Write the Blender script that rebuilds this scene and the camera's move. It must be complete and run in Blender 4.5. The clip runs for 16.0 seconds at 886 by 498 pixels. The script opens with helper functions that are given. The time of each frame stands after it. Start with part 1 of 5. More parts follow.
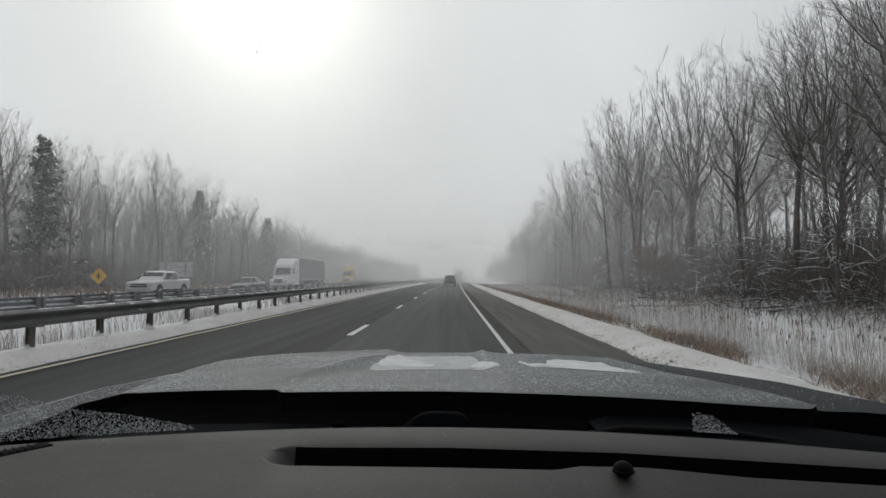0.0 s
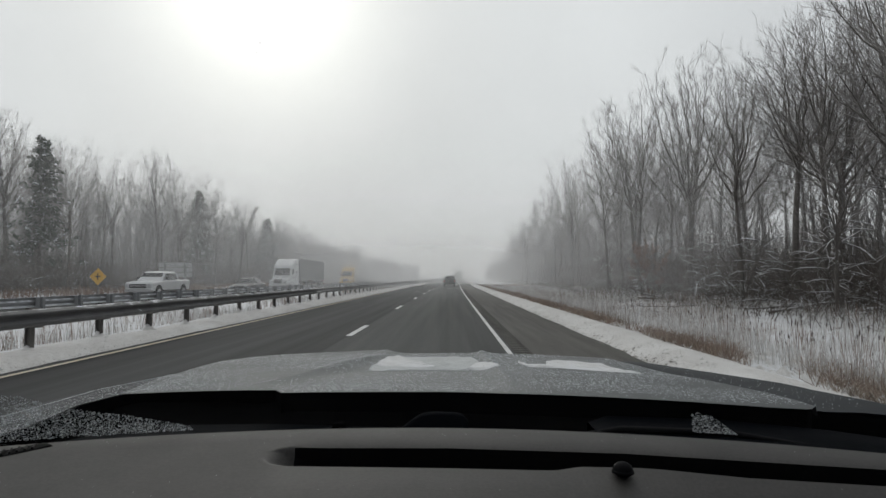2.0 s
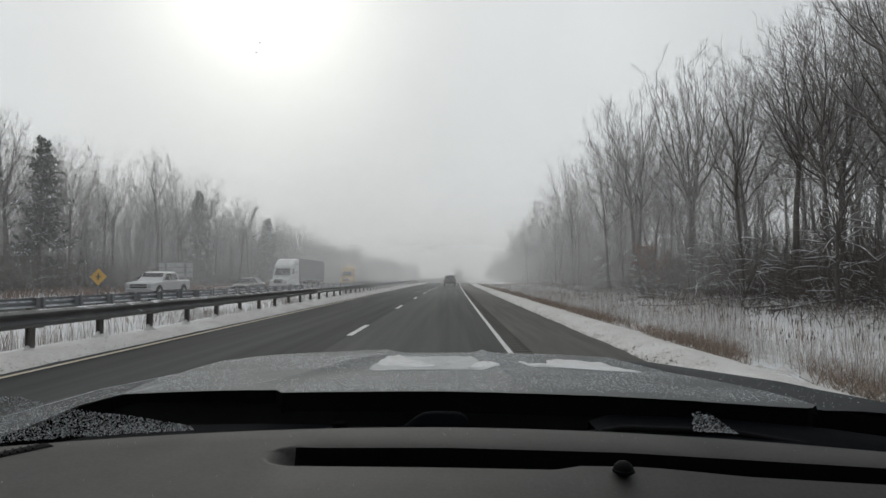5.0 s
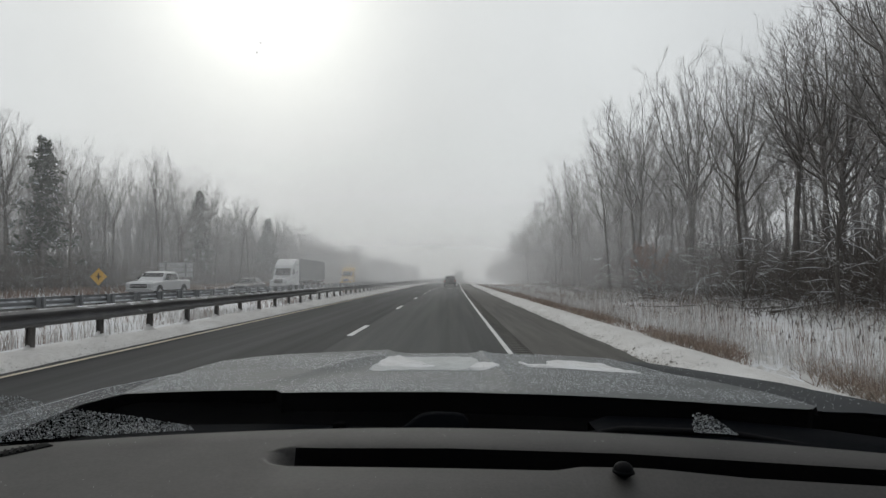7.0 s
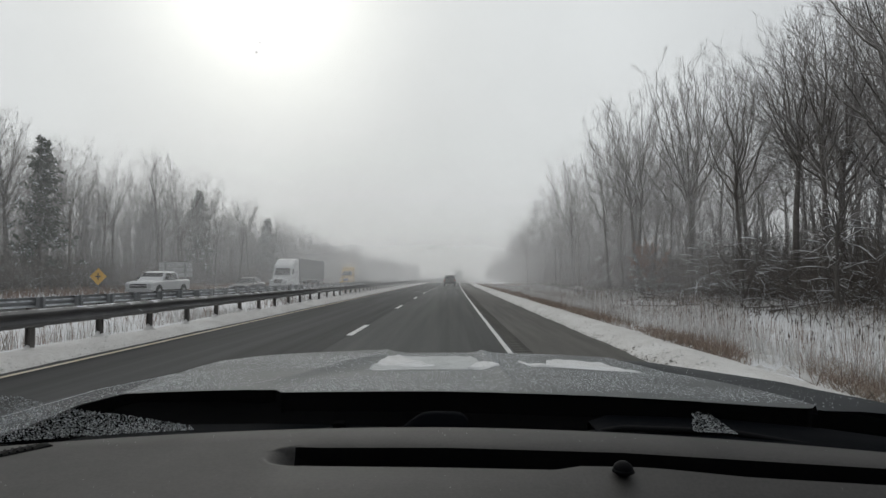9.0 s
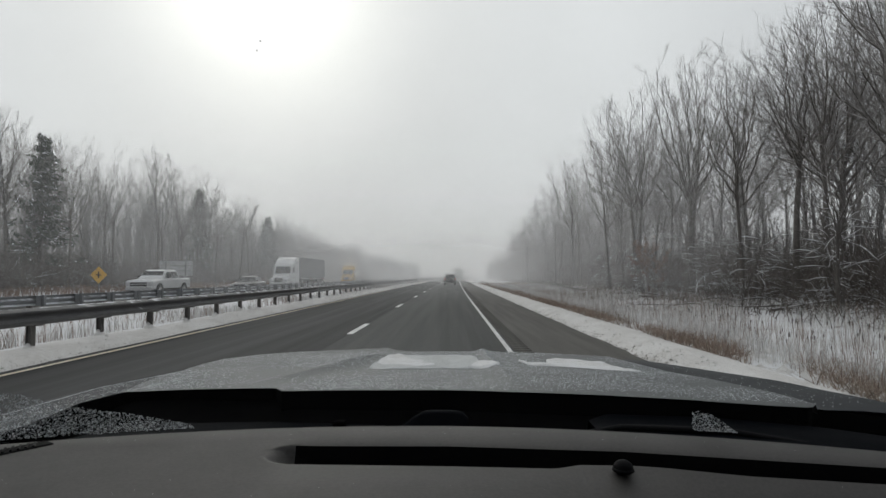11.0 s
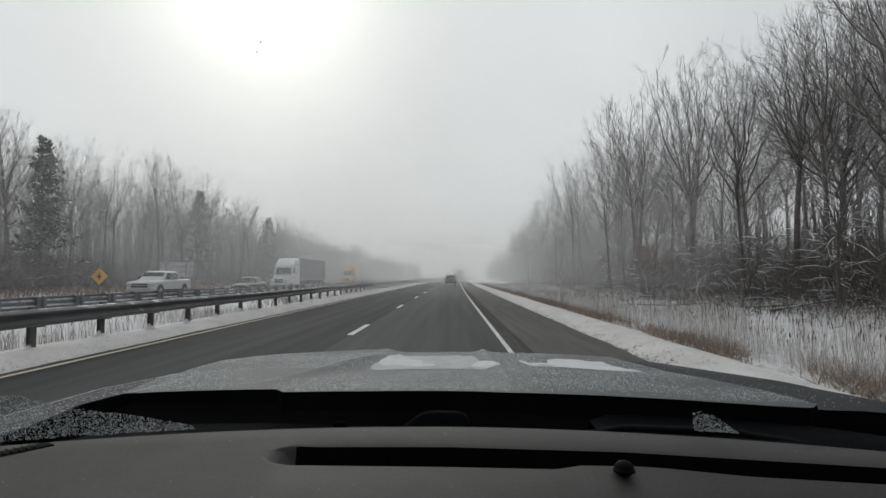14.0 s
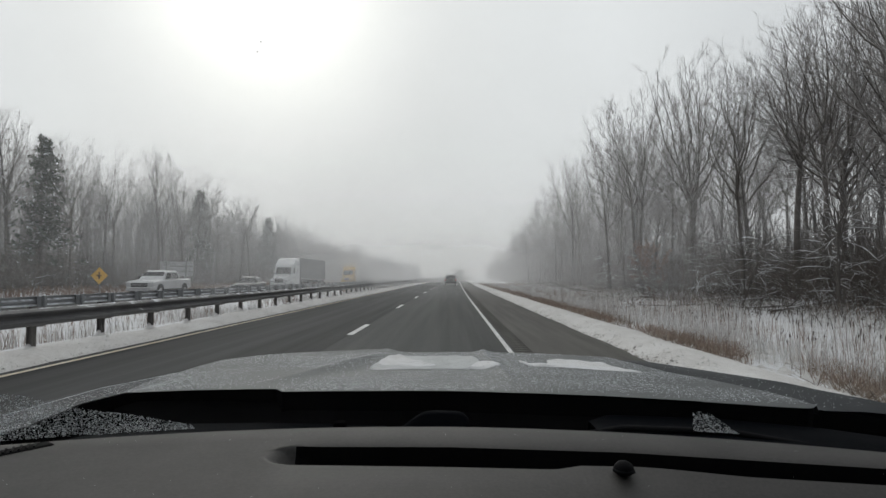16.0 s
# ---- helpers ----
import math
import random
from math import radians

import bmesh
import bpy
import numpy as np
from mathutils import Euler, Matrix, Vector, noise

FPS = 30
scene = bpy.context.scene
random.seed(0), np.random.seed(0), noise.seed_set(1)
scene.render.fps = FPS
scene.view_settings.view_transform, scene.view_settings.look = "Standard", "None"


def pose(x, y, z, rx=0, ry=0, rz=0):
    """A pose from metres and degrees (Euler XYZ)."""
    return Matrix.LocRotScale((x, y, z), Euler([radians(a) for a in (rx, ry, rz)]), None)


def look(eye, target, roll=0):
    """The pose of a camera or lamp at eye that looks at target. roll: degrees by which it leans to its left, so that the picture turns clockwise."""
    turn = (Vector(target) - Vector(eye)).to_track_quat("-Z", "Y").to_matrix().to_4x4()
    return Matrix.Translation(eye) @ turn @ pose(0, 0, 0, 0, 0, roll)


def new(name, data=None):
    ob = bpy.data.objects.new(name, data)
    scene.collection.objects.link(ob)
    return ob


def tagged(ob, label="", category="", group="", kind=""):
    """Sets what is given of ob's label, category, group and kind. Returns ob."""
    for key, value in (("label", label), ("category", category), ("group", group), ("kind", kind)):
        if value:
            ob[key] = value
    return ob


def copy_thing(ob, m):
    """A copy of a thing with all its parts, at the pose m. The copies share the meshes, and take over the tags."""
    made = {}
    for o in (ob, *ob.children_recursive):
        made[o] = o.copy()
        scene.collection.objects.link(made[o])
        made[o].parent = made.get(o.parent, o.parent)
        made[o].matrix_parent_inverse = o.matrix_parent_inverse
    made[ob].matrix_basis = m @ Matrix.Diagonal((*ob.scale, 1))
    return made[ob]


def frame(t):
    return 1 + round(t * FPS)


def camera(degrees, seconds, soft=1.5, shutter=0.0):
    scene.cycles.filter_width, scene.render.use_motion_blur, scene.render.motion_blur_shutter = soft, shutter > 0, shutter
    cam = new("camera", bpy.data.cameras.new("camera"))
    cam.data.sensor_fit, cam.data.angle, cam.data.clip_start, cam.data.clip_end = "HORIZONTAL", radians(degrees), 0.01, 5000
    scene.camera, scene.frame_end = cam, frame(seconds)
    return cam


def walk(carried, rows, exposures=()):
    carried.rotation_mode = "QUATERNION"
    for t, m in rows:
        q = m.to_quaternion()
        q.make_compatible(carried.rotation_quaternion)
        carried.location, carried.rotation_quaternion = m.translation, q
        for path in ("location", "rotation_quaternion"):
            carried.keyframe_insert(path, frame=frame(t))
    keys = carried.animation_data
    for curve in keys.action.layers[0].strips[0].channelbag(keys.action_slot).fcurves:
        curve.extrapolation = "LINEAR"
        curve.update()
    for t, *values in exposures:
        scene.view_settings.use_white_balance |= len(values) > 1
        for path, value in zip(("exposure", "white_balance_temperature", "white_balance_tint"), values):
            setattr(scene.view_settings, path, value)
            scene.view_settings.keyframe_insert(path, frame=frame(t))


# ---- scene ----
cam = camera(76.0, 16.0)

# The camera rides behind the windscreen; it only trembles with the car.
EYE = (0.0, 0.0, 1.446)
PITCH, YAW = 2.85, 0.74
SHAKE = [
    (0.0, 0, 0, 0), (0.5, 0, 0, 0.1), (1.0, 0, 0.05, 0.1), (1.5, -0.05, 0.05, 0.1), (2.0, -0.05, 0.05, 0),
    (2.5, -0.05, 0.05, 0.1), (3.0, -0.05, 0, 0.1), (3.5, 0, 0.05, 0), (4.0, 0, 0, 0.1), (6.5, -0.05, 0, 0.1),
    (7.0, 0, 0.05, 0), (7.5, -0.05, 0, 0.1), (8.0, -0.05, 0, 0.1), (10.5, 0, 0, 0), (11.0, 0, -0.12, 0),
    (11.5, 0, -0.06, 0.1), (12.0, 0, 0, 0), (12.5, 0, -0.05, 0.1), (13.0, 0, 0, 0), (13.5, 0.05, -0.05, 0),
    (14.0, 0.05, -0.05, 0.1), (14.5, 0.05, -0.05, 0.1), (15.0, 0.1, -0.1, 0.1), (15.5, 0.1, -0.05, 0), (16.0, 0.05, -0.05, 0)]
walk(cam, [(t, pose(*EYE, 90 + PITCH + p, r, YAW + y)) for t, y, p, r in SHAKE],
     exposures=[(0.0, 0.0), (13.5, 0.0), (16.0, 0.07)])

# ---- daylight: a low sun behind fog ----
SUN_AZ, SUN_EL = radians(18.5), radians(26.5)      # to the left of the road, above the horizon
SUN_DIR = Vector((-math.sin(SUN_AZ) * math.cos(SUN_EL), math.cos(SUN_AZ) * math.cos(SUN_EL), math.sin(SUN_EL)))


def make_world():
    w = bpy.data.worlds.new("foggy_sky")
    scene.world = w
    w.use_nodes = True
    nt = w.node_tree
    nt.nodes.clear()
    N, L = nt.nodes.new, nt.links.new
    out, bg = N("ShaderNodeOutputWorld"), N("ShaderNodeBackground")
    co = N("ShaderNodeTexCoord")
    dot = N("ShaderNodeVectorMath")
    dot.operation = "DOT_PRODUCT"
    dot.inputs[1].default_value = SUN_DIR
    L(co.outputs["Generated"], dot.inputs[0])
    glow = N("ShaderNodeValToRGB")
    glow.color_ramp.interpolation = "B_SPLINE"
    e = glow.color_ramp.elements
    e[0].position, e[0].color = 0.0, (0.375, 0.395, 0.415, 1)
    e[1].position, e[1].color = 1.0, (1.18, 1.20, 1.14, 1)
    for p, c in ((0.50, (0.455, 0.475, 0.49)), (0.75, (0.60, 0.623, 0.630)), (0.86, (0.668, 0.692, 0.694)), (0.92, (0.652, 0.675, 0.675)),
                 (0.955, (0.655, 0.675, 0.67)), (0.975, (0.72, 0.74, 0.73)), (0.990, (0.83, 0.85, 0.82))):
        el = e.new(p)
        el.color = (*c, 1)
    L(dot.outputs["Value"], glow.inputs[0])
    # soft, thin cloud
    cloud = N("ShaderNodeTexNoise")
    cloud.inputs["Scale"].default_value, cloud.inputs["Detail"].default_value = 2.6, 3
    L(co.outputs["Generated"], cloud.inputs["Vector"])
    rng = N("ShaderNodeMapRange")
    rng.inputs[3].default_value, rng.inputs[4].default_value = 0.88, 1.12
    L(cloud.outputs[0], rng.inputs[0])
    mul = N("ShaderNodeMix")
    mul.data_type, mul.blend_type = "RGBA", "MULTIPLY"
    mul.inputs[0].default_value = 1
    L(glow.outputs[0], mul.inputs[6])
    L(rng.outputs[0], mul.inputs[7])
    # the fog is thinner, and so brighter, just to the right of the road ahead
    side = N("ShaderNodeSeparateXYZ")
    L(co.outputs["Generated"], side.inputs[0])
    half = N("ShaderNodeMath")
    half.operation = "MULTIPLY_ADD"
    half.inputs[1].default_value = half.inputs[2].default_value = 0.5
    L(side.outputs[0], half.inputs[0])
    lean = N("ShaderNodeValToRGB")
    lean.color_ramp.interpolation = "EASE"
    stops = lean.color_ramp.elements
    stops[0].position, stops[0].color = 0.12, (0.56, 0.56, 0.56, 1)
    stops[1].position, stops[1].color = 0.98, (0.80, 0.80, 0.80, 1)
    for at, v in ((0.27, 0.55), (0.36, 0.73), (0.43, 0.97), (0.50, 1.17), (0.62, 1.46), (0.72, 1.66), (0.82, 1.50)):
        stops.new(at).color = (v, v, v, 1)
    wide = N("ShaderNodeMix")
    wide.data_type, wide.blend_type = "RGBA", "MULTIPLY"
    wide.inputs[0].default_value = 1
    L(mul.outputs[2], wide.inputs[6])
    L(lean.outputs[0], wide.inputs[7])
    sky = N("ShaderNodeTexSky")
    sky.sky_type, sky.sun_disc = "NISHITA", False
    sky.sun_elevation, sky.sun_rotation = SUN_EL, -SUN_AZ
    dim = N("ShaderNodeMix")
    dim.data_type, dim.blend_type = "RGBA", "MIX"
    dim.inputs[0].default_value = 0.004
    L(wide.outputs[2], dim.inputs[6])
    L(sky.outputs[0], dim.inputs[7])
    L(dim.outputs[2], bg.inputs[0])
    bg.inputs[1].default_value = SKY_STRENGTH
    L(bg.outputs[0], out.inputs[0])


SKY_STRENGTH = 0.97
make_world()
sun = new("sun", bpy.data.lights.new("sun", "SUN"))
sun.data.energy, sun.data.angle, sun.data.color = 0.5, radians(55), (1.0, 0.96, 0.9)
sun.matrix_world = look(SUN_DIR * 50, (0, 0, 0))


# ---- materials ----
def mat(name, c1, c2=None, rough=0.8, metal=0.0, scale=4.0, fine=60.0, bump=0.2, depth=0.01, stretch=(1, 1, 1),
        snow=0.0, vary=0.0, coat=0.0, contrast=0.35, island=0.0, spec=0.5, local=False, coat_rough=0.12):
    """A surface with broad stains and fine grain. snow: how much lies on faces that look up. vary: change from thing to thing."""
    m = bpy.data.materials.new(name)
    m.use_nodes = True
    nt = m.node_tree
    N, L = nt.nodes.new, nt.links.new
    b = nt.nodes["Principled BSDF"]
    c2 = c2 or tuple(0.75 * v for v in c1)
    geo = N("ShaderNodeNewGeometry")
    if local:
        tc = N("ShaderNodeTexCoord")
        src = tc.outputs["Object"]
    else:
        src = geo.outputs["Position"]
    mp = N("ShaderNodeMapping")
    mp.inputs["Scale"].default_value = stretch
    L(src, mp.inputs[0])
    n1, n2 = N("ShaderNodeTexNoise"), N("ShaderNodeTexNoise")
    n1.inputs["Scale"].default_value, n1.inputs["Detail"].default_value = scale, 4
    n2.inputs["Scale"].default_value, n2.inputs["Detail"].default_value = fine, 3
    L(mp.outputs[0], n1.inputs["Vector"])
    L(mp.outputs[0], n2.inputs["Vector"])
    add = N("ShaderNodeMath")
    add.operation = "MULTIPLY_ADD"
    add.inputs[1].default_value = 0.5
    L(n2.outputs[0], add.inputs[0])
    half = N("ShaderNodeMath")
    half.operation = "MULTIPLY"
    half.inputs[1].default_value = 0.5
    L(n1.outputs[0], half.inputs[0])
    L(half.outputs[0], add.inputs[2])
    rg = N("ShaderNodeMapRange")
    rg.inputs[1].default_value, rg.inputs[2].default_value = 0.5 - contrast / 2, 0.5 + contrast / 2
    L(add.outputs[0], rg.inputs[0])
    mix = N("ShaderNodeMix")
    mix.data_type = "RGBA"
    mix.inputs[6].default_value, mix.inputs[7].default_value = (*c1, 1), (*c2, 1)
    L(rg.outputs[0], mix.inputs[0])
    col = mix.outputs[2]
    if vary or island:
        if vary:
            oi = N("ShaderNodeObjectInfo")
            rnd, amount = oi.outputs["Random"], vary
        else:
            rnd, amount = geo.outputs["Random Per Island"], island
        r2 = N("ShaderNodeMapRange")
        r2.inputs[3].default_value, r2.inputs[4].default_value = 1 - amount, 1 + amount
        L(rnd, r2.inputs[0])
        mv = N("ShaderNodeMix")
        mv.data_type, mv.blend_type = "RGBA", "MULTIPLY"
        mv.inputs[0].default_value = 1
        L(col, mv.inputs[6])
        L(r2.outputs[0], mv.inputs[7])
        col = mv.outputs[2]
    if snow:
        sx = N("ShaderNodeSeparateXYZ")
        L(geo.outputs["Normal"], sx.inputs[0])
        sm = N("ShaderNodeMath")
        sm.operation = "MULTIPLY_ADD"
        sm.inputs[1].default_value = 0.8
        L(n1.outputs[0], sm.inputs[0])
        L(sx.outputs[2], sm.inputs[2])
        sr = N("ShaderNodeMapRange")
        sr.inputs[1].default_value, sr.inputs[2].default_value = 1.35 - snow, 1.5 - snow * 0.9
        L(sm.outputs[0], sr.inputs[0])
        ms = N("ShaderNodeMix")
        ms.data_type = "RGBA"
        ms.inputs[7].default_value = (0.78, 0.80, 0.83, 1)
        L(sr.outputs[0], ms.inputs[0])
        L(col, ms.inputs[6])
        col = ms.outputs[2]
    L(col, b.inputs["Base Color"])
    b.inputs["Roughness"].default_value, b.inputs["Metallic"].default_value = rough, metal
    b.inputs["Coat Weight"].default_value = coat
    b.inputs["Coat Roughness"].default_value = coat_rough
    b.inputs["Specular IOR Level"].default_value = spec
    if bump:
        bp = N("ShaderNodeBump")
        bp.inputs["Strength"].default_value, bp.inputs["Distance"].default_value = bump, depth
        L(add.outputs[0], bp.inputs["Height"])
        L(bp.outputs[0], b.inputs["Normal"])
    return m


def clear_pane(name, gloss=0.05, tint=(1, 1, 1)):
    m = bpy.data.materials.new(name)
    m.use_nodes = True
    nt = m.node_tree
    nt.nodes.clear()
    N, L = nt.nodes.new, nt.links.new
    out, mx, tr, gl = N("ShaderNodeOutputMaterial"), N("ShaderNodeMixShader"), N("ShaderNodeBsdfTransparent"), N("ShaderNodeBsdfGlossy")
    tr.inputs[0].default_value = (*tint, 1)
    gl.inputs["Roughness"].default_value = 0.02
    mx.inputs[0].default_value = gloss
    L(tr.outputs[0], mx.inputs[1])
    L(gl.outputs[0], mx.inputs[2])
    L(mx.outputs[0], out.inputs[0])
    return m


def fog_material(name, alpha, feather):
    """A thin bank of fog that scatters the daylight both ways; thins out upwards."""
    m = bpy.data.materials.new(name)
    m.use_nodes = True
    nt = m.node_tree
    nt.nodes.clear()
    N, L = nt.nodes.new, nt.links.new
    out, mx, tr = N("ShaderNodeOutputMaterial"), N("ShaderNodeMixShader"), N("ShaderNodeBsdfTransparent")
    both, df, tl = N("ShaderNodeMixShader"), N("ShaderNodeBsdfDiffuse"), N("ShaderNodeBsdfTranslucent")
    for s in (df, tl):
        s.inputs[0].default_value = (0.97, 0.975, 0.98, 1)
    both.inputs[0].default_value = 0.76
    L(df.outputs[0], both.inputs[1])
    L(tl.outputs[0], both.inputs[2])
    geo, sep = N("ShaderNodeNewGeometry"), N("ShaderNodeSeparateXYZ")
    L(geo.outputs["Position"], sep.inputs[0])
    up = N("ShaderNodeMapRange")
    up.interpolation_type = "SMOOTHSTEP"
    up.inputs[1].default_value, up.inputs[2].default_value = 1.0, 34.0
    up.inputs[3].default_value, up.inputs[4].default_value = alpha, 0.0
    L(sep.outputs[2], up.inputs[0])
    n = N("ShaderNodeTexNoise")
    n.inputs["Scale"].default_value, n.inputs["Detail"].default_value = 0.035, 2
    L(geo.outputs["Position"], n.inputs["Vector"])
    r = N("ShaderNodeMapRange")
    r.interpolation_type = "SMOOTHSTEP"
    r.inputs[1].default_value, r.inputs[2].default_value, r.inputs[3].default_value, r.inputs[4].default_value = 0.2, 0.8, 0.86, 1.12
    L(n.outputs[0], r.inputs[0])
    k = N("ShaderNodeMath")
    k.operation, k.use_clamp = "MULTIPLY", True
    L(up.outputs[0], k.inputs[0])
    L(r.outputs[0], k.inputs[1])
    low = N("ShaderNodeMapRange")                          # and feathers out at the ground
    low.interpolation_type = "SMOOTHSTEP"
    low.inputs[1].default_value, low.inputs[2].default_value = -0.3, feather
    L(sep.outputs[2], low.inputs[0])
    k2 = N("ShaderNodeMath")
    k2.operation = "MULTIPLY"
    L(k.outputs[0], k2.inputs[0])
    L(low.outputs[0], k2.inputs[1])
    L(k2.outputs[0], mx.inputs[0])
    L(tr.outputs[0], mx.inputs[1])
    L(both.outputs[0], mx.inputs[2])
    L(mx.outputs[0], out.inputs[0])
    return m


SNOW = mat("snow", (0.76, 0.77, 0.79), (0.55, 0.545, 0.535), rough=0.7, scale=0.7, fine=14, bump=0.6, depth=0.03, contrast=0.3)
# in both lanes the pale streak colour holds the road's sheen besides salt
ASPHALT = mat("asphalt", (0.024, 0.0264, 0.0256), (0.062, 0.0655, 0.0630), rough=0.72, spec=0.19, scale=0.55, fine=3.0, bump=0.15, depth=0.004, stretch=(1, 0.02, 1), contrast=0.26)
WET_SHEEN_ASPHALT = mat("wet_sheen_asphalt", (0.012, 0.0132, 0.0136), (0.050, 0.052, 0.0515), rough=0.74, spec=0.14, scale=0.55, fine=3.0, bump=0.15, depth=0.004, stretch=(1, 0.02, 1), contrast=0.24)
DIRTY_SNOW = mat("dirty_slush", (0.30, 0.28, 0.25), (0.12, 0.11, 0.10), rough=0.8, scale=3, fine=30, bump=0.4, depth=0.01, island=0.4)
SALTED = mat("salted_asphalt", (0.074, 0.071, 0.064), (0.136, 0.130, 0.118), rough=0.85, spec=0.2, scale=0.7, fine=5.0, bump=0.15, depth=0.004, stretch=(1, 0.04, 1), contrast=0.32)
PLOUGHED = mat("ploughed_snow", (0.70, 0.69, 0.67), (0.50, 0.48, 0.455), rough=0.75, scale=1.1, fine=18, bump=0.6, depth=0.02, contrast=0.3)
WORN_WHITE = mat("worn_white_paint", (0.74, 0.74, 0.73), (0.42, 0.42, 0.41), rough=0.6, scale=3, fine=70, bump=0.2, depth=0.002)
WORN_YELLOW = mat("worn_yellow_paint", (0.55, 0.44, 0.27), (0.62, 0.58, 0.50), rough=0.65, scale=1.5, fine=60, bump=0.2, depth=0.002)
STEEL = mat("weathered_steel", (0.085, 0.085, 0.088), (0.15, 0.148, 0.145), rough=0.6, metal=0.35, scale=3, fine=45, bump=0.15, depth=0.003, snow=0.10)
GALV = mat("galvanised_steel", (0.27, 0.275, 0.28), (0.17, 0.172, 0.175), rough=0.55, metal=0.4, scale=3, fine=45, bump=0.15, depth=0.003, snow=0.3)
POST = mat("dark_post_steel", (0.06, 0.056, 0.052), (0.13, 0.12, 0.11), rough=0.75, scale=5, fine=50, bump=0.2, depth=0.003, vary=0.3)
BARK = mat("bark", (0.080, 0.071, 0.063), (0.155, 0.141, 0.127), rough=0.9, scale=1.6, fine=14, bump=0.5, depth=0.02, stretch=(1, 1, 0.35), snow=0.20, vary=0.3)
TWIG = mat("frosted_twigs", (0.165, 0.150, 0.139), (0.30, 0.284, 0.272), rough=0.9, scale=0.5, fine=6, bump=0, snow=0.30, vary=0.25)
BRUSH = mat("brush", (0.072, 0.060, 0.051), (0.15, 0.128, 0.112), rough=0.9, scale=0.4, fine=5, bump=0, island=0.35, snow=0.15)
NEEDLES = mat("needles", (0.042, 0.056, 0.040), (0.082, 0.098, 0.072), rough=0.8, scale=0.8, fine=8, bump=0, island=0.3, snow=0.34)
TAN = mat("tan_grass", (0.33, 0.268, 0.212), (0.17, 0.132, 0.104), rough=0.85, scale=0.9, fine=9, bump=0, island=0.45)
STRAW = mat("rusty_grass", (0.32, 0.236, 0.188), (0.18, 0.132, 0.106), rough=0.85, scale=0.7, fine=9, bump=0, island=0.4)
FROSTED = mat("frosted_grass", (0.74, 0.74, 0.73), (0.44, 0.42, 0.39), rough=0.85, scale=0.6, fine=9, bump=0, island=0.35)
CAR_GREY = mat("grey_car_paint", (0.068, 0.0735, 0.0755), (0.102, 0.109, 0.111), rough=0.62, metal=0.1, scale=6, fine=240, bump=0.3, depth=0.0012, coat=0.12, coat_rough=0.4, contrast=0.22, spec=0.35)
# the same car paint bare of droplets, coloured darker for the woods it reflects
CAR_BARE_DARKENED = mat("bare_car_paint_reflection_dark", (0.015, 0.0175, 0.0205), (0.024, 0.0275, 0.031), rough=0.6, scale=6, fine=240, bump=0.2, depth=0.001, contrast=0.25, spec=0.18)
BLACK_PLASTIC = mat("black_plastic", (0.0028, 0.003, 0.0036), (0.0048, 0.005, 0.0058), rough=0.6, scale=12, fine=220, bump=0.15, depth=0.001, spec=0.07)
DASH = mat("dash_plastic", (0.0225, 0.021, 0.0195), (0.0415, 0.0385, 0.036), rough=0.66, scale=9, fine=300, bump=0.35, depth=0.0007, contrast=0.28, spec=0.42)
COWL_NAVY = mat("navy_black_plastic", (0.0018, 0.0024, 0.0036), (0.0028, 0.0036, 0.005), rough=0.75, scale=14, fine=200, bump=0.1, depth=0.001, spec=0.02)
VENT_BLACK = mat("vent_black", (0.004, 0.004, 0.0045), (0.007, 0.007, 0.007), rough=0.7, scale=20, fine=150, bump=0.1, depth=0.001, spec=0.03)
LINER = mat("headliner_cloth", (0.10, 0.098, 0.095), (0.14, 0.135, 0.13), rough=0.95, scale=8, fine=200, bump=0.2, depth=0.001)
ICE = mat("ice_grains", (0.66, 0.69, 0.70), (0.40, 0.43, 0.44), rough=0.35, scale=40, fine=300, bump=0.2, depth=0.001, island=0.25)
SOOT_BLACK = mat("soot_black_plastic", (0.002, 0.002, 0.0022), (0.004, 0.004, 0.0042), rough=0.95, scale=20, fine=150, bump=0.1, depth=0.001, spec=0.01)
FROST = mat("thin_frost", (0.38, 0.39, 0.385), (0.54, 0.555, 0.55), rough=0.8, scale=14, fine=160, bump=0.2, depth=0.001, contrast=0.3)
GLASS = clear_pane("windscreen_glass", 0.02)
DARK_GLASS = mat("dark_window", (0.012, 0.013, 0.014), (0.02, 0.021, 0.022), rough=0.12, scale=3, fine=30, bump=0)
SUV_PAINT = mat("dark_suv_paint", (0.022, 0.023, 0.025), (0.04, 0.04, 0.042), rough=0.4, scale=3, fine=30, bump=0.05, depth=0.001, coat=0.3, local=True)
TYRE = mat("tyre_rubber", (0.016, 0.016, 0.016), (0.03, 0.029, 0.028), rough=0.9, scale=8, fine=60, bump=0.2, depth=0.002, local=True)
TAIL_RED = mat("tail_lamp_red", (0.25, 0.012, 0.012), (0.18, 0.01, 0.01), rough=0.2, scale=10, fine=60, bump=0.05, depth=0.001)
WHITE_PAINT = mat("white_vehicle_paint", (0.70, 0.71, 0.72), (0.55, 0.55, 0.54), rough=0.4, scale=1.2, fine=20, bump=0.05, depth=0.001, coat=0.3, local=True)
TRAILER_GREY = mat("grey_trailer_side", (0.13, 0.13, 0.135), (0.19, 0.19, 0.19), rough=0.6, scale=0.6, fine=12, bump=0.1, depth=0.003, local=True)
TRAILER_REAR = mat("pale_trailer_door", (0.36, 0.36, 0.36), (0.26, 0.26, 0.26), rough=0.6, scale=0.8, fine=12, bump=0.1, depth=0.003, local=True)
